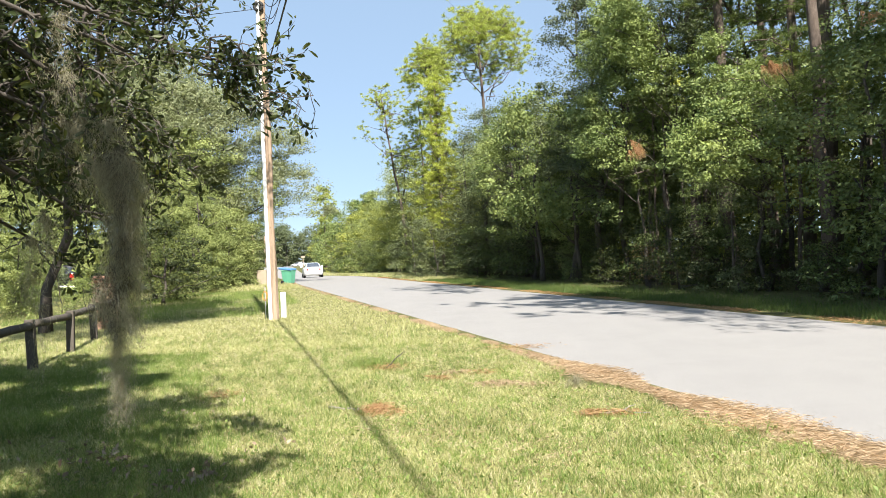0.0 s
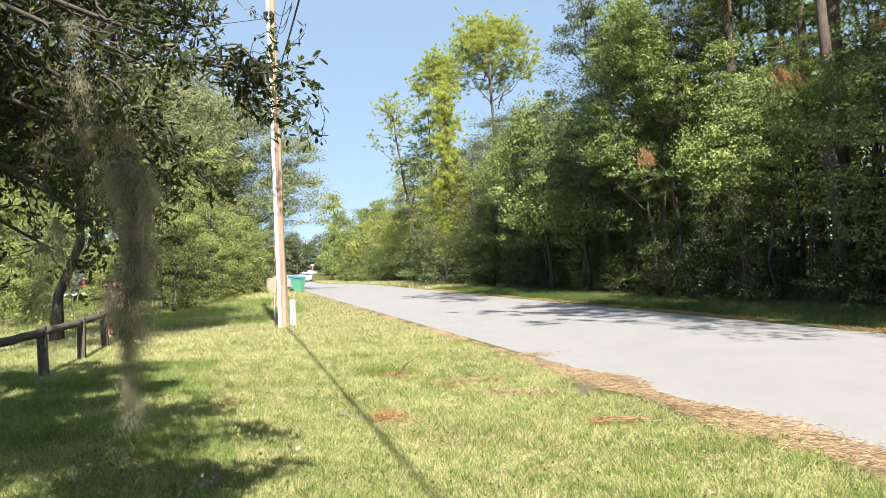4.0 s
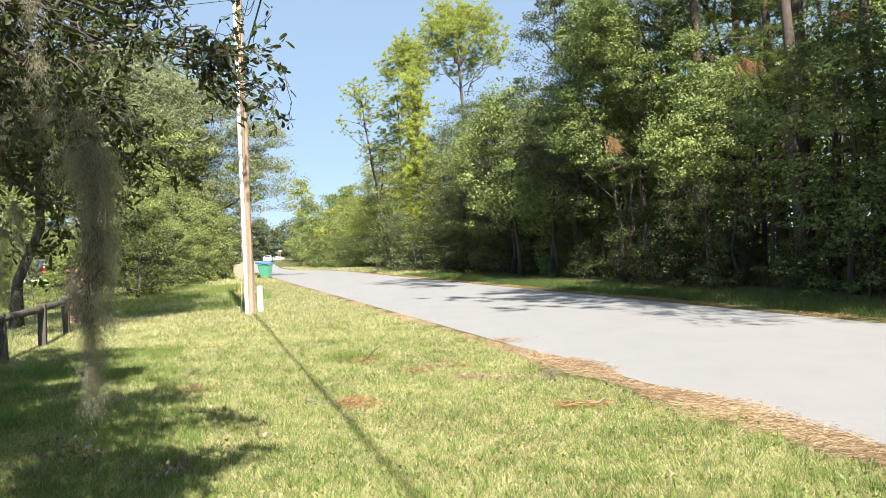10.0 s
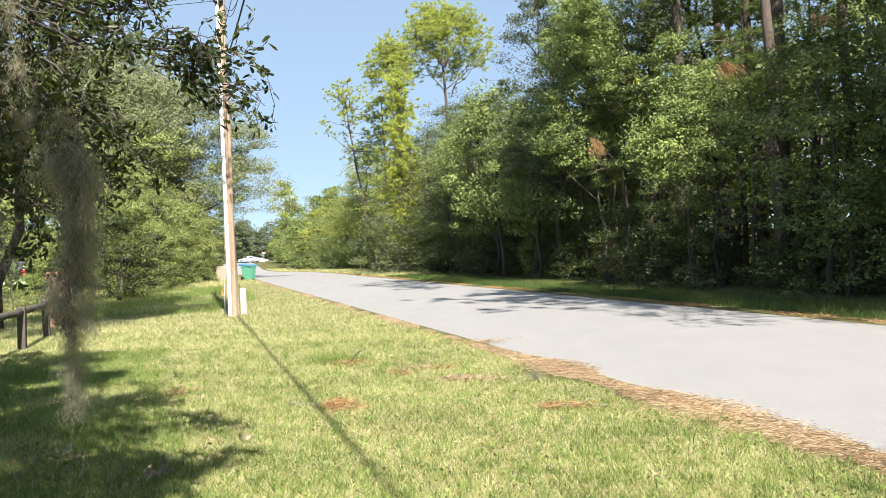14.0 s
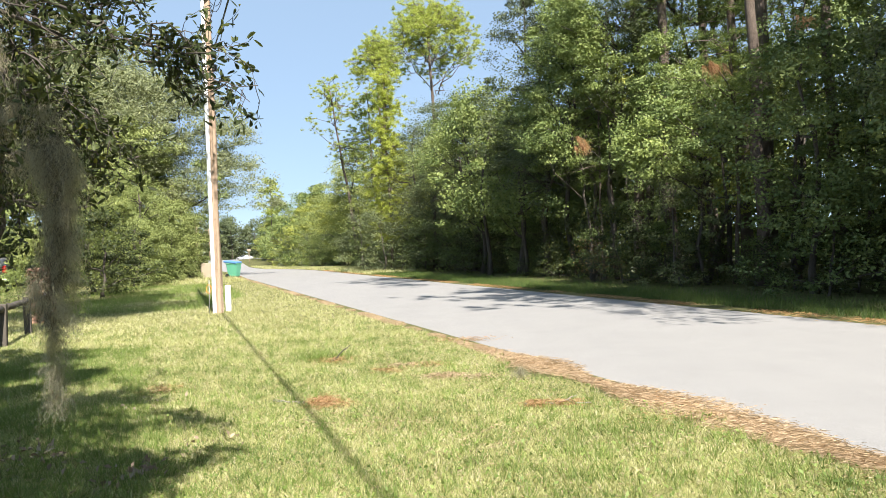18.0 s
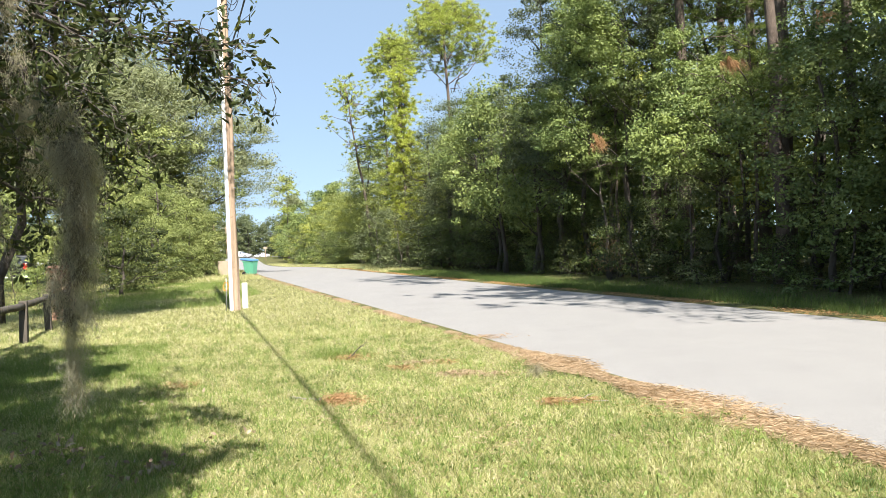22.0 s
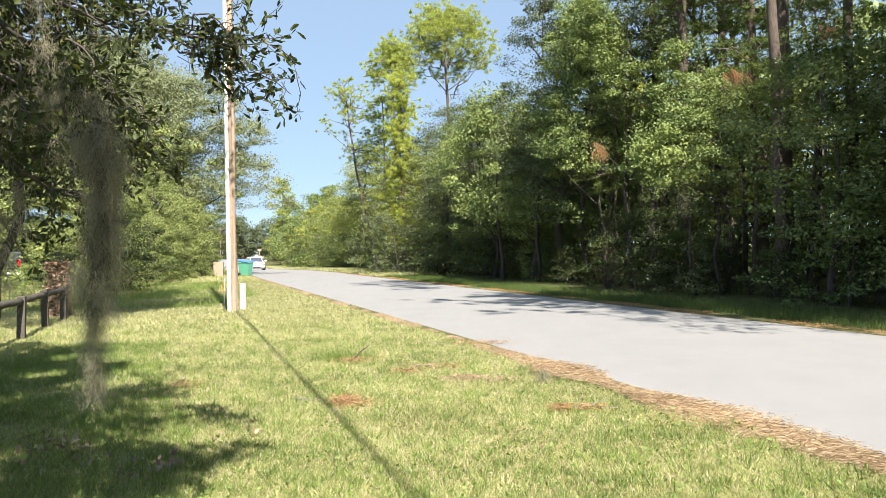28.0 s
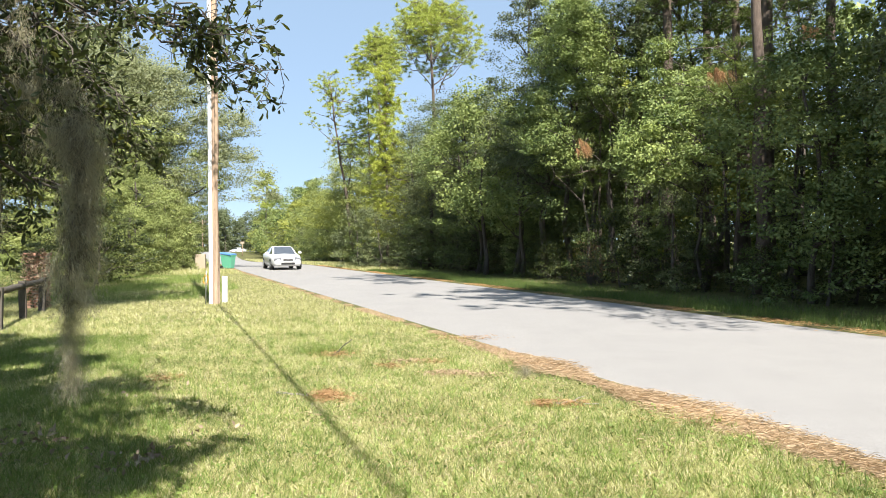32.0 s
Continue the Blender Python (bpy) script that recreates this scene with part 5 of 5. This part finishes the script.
mv = np.concatenate([place(mat_s, k) for k in (0.01 - 0.5 * mat_b, 0.1 * mat_b, 0.01 + 0.7 * mat_b)])
mv[:, 2] += np.repeat([-0.01, 0.022, 0.004], len(mat_s))
mi = np.arange(len(mat_s) - 1)
L = len(mat_s)
mf = np.concatenate([np.stack([mi + r * L, mi + 1 + r * L, mi + 1 + (r + 1) * L, mi + (r + 1) * L], -1) for r in (0, 1)])
STRAW_BED = surface("straw_bed", (0.36, 0.25, 0.15), (0.56, 0.42, 0.28), 90, 1.0, relief=0.5, dist=0.008, spec=0.1)
bed = tagged(new("pine_straw_bed", mesh_of("pine_straw_bed", mv, mf, STRAW_BED, True)), "matted bed of fallen pine needles along the road edge", "pine straw", kind="stuff")
straw = tagged(new("pine_straw", mesh_of("pine_straw", *straw_at(pe[:, 0], pe[:, 1], rng, 0.1, 0.0013, 0.028), STRAW)), "orange-brown fallen pine needles drifted along the road edge", "pine straw", kind="stuff")
sf = rng.uniform(-9, 40, 20000)
sf = sf[np.sin(sf * 0.9) + np.sin(sf * 2.3 + 2) + rng.normal(size=20000) * 0.4 > -0.2]
pf = place(sf, ROAD_W + rng.normal(size=len(sf)) * 0.17)
straw_far = tagged(new("pine_straw", mesh_of("pine_straw", *straw_at(pf[:, 0], pf[:, 1], rng, 0.12, 0.006), DRY_NEEDLE)), "fallen pine needles along the far road edge", "pine straw", kind="stuff")

# patches of straw, litter and fallen twigs on the lawn
px, py = [], []
for x, y, rx, ry, k in ((-1.03, 6.9, 0.07, 0.1, 600), (-0.85, 6.75, 0.12, 0.1, 130), (-0.5, 8.5, 0.1, 0.05, 130), (0.05, 8.8, 0.12, 0.05, 110),
                        (-1.25, 9.5, 0.14, 0.12, 300), (0.98, 6.38, 0.06, 0.035, 380), (1.22, 6.36, 0.1, 0.03, 200), (0.5, 11.0, 0.25, 0.1, 200), (2.0, 5.9, 0.3, 0.3, 150), (-2.9, 7.9, 0.12, 0.1, 150)):
    px.append(x + rng.normal(size=2 * k) * rx)
    py.append(y + rng.normal(size=2 * k) * ry)
px, py = np.concatenate(px), np.concatenate(py)
patches = tagged(new("pine_straw", mesh_of("pine_straw", *straw_at(px, py, rng, 0.06, 0.0026, 0.06), DRY_NEEDLE)), "small heaps of orange fallen pine needles on the grass", "pine straw", kind="stuff")
px, py = [], []
for x, y, rx, ry, k in ((0.2, 8.05, 0.12, 0.06, 420), (0.6, 7.9, 0.14, 0.05, 150), (-0.3, 8.9, 0.14, 0.06, 200), (0.5, 11.0, 0.25, 0.1, 200), (0.35, 5.3, 0.3, 0.2, 120), (-0.3, 5.9, 0.3, 0.15, 120), (1.6, 5.1, 0.3, 0.2, 90), (-0.9, 6.2, 0.25, 0.2, 90)):
    px.append(x + rng.normal(size=2 * k) * rx)
    py.append(y + rng.normal(size=2 * k) * ry)
pale_patches = tagged(new("pine_straw", mesh_of("pine_straw", *straw_at(np.concatenate(px), np.concatenate(py), rng, 0.06, 0.003, 0.045), STRAW)), "thin scatter of pale tan needles and dry grass on the lawn", "pine straw", kind="stuff")
dx, dy = lawn_points(15000, 3.2, 16, rng, 1.2)
keep = np.sin(dx * 2.3 + 1) + np.sin(dy * 1.9) + rng.normal(size=len(dx)) * 0.9 > 0
thatch = tagged(new("dry_grass", mesh_of("dry_grass", *straw_at(dx[keep], dy[keep], rng, 0.045, 0.003, 0.03), STRAW)), "dry tan grass clippings strewn over the lawn", "grass", kind="stuff")
clump = empty("moss_clump", pose(0.98, 7.75, 0), "fallen tuft of pale grey moss on the grass", "moss")
part_of("moss_tuft", moss_beard(np.array((0, 0, 0.13)), 0.08, 0.13, 260, rng, 0.0), MOSS, clump)
lx, ly = [], []
for x, y, r, k in ((-2.02, 4.85, 0.09, 45), (-2.1, 4.75, 0.2, 16), (-3.0, 5.3, 0.22, 55), (-3.4, 5.5, 0.35, 30), (-1.75, 5.5, 0.12, 8), (-2.9, 7.2, 0.15, 14)):
    lx.append(x + rng.normal(size=k) * r)
    ly.append(y + rng.normal(size=k) * r)
lx, ly = np.concatenate(lx), np.concatenate(ly)
lp = np.stack([lx, ly, 0.03 + rng.uniform(0, 0.03, len(lx))], -1)
litter = tagged(new("leaf_litter", mesh_of("leaf_litter", *leaf_cloud(lp, 0.058, rng, 0.5, 0.0, 0.15, 1.3), DEAD_LEAF)), "dry brown fallen leaves lying on the grass", "leaf litter", kind="stuff")


def twig(x, y, turn, length, rise, label, mat):
    t = empty("fallen_twig", pose(x, y, 0.02, 0, 0, turn), label, "twig", "twigs on the lawn")
    path = bent((0, 0, 0), (length, 0, rise), np.random.default_rng(int(abs(x) * 100)), 9, 0.3)
    path[:, 2] = abs(path[:, 2])
    part_of("stem", tube(path, np.linspace(0.011, 0.004, 9), 6), mat, t, smooth=True)
    part_of("side_stem", tube(bent(path[5], path[5] + np.array([0.1, 0.06, 0.03]), np.random.default_rng(2), 4, 0.2), np.linspace(0.006, 0.002, 4), 5), mat, t)


PALE_TWIG = surface("pale_twig", (0.24, 0.21, 0.18), (0.38, 0.35, 0.3), 30, 0.9)
twig(0.85, 6.42, -8, 0.62, 0.02, "pale fallen twig lying in the grass", PALE_TWIG)
twig(-1.25, 9.5, 20, 0.24, 0.2, "dark bent twig sticking up from the grass", BARK)
twig(-1.25, 6.95, 160, 0.3, 0.02, "pale thin fallen twig on the lawn", PALE_TWIG)
tx, ty = -1.42 + rng.normal(size=700) * 0.2, 9.75 + rng.normal(size=700) * 0.16
weeds = tagged(new("grass", mesh_of("grass", *blades(tx, ty, rng, 0.2, 0.008, 0.8), TUFT)), "taller tuft of green grass round a twig", "grass", kind="stuff")


motions()
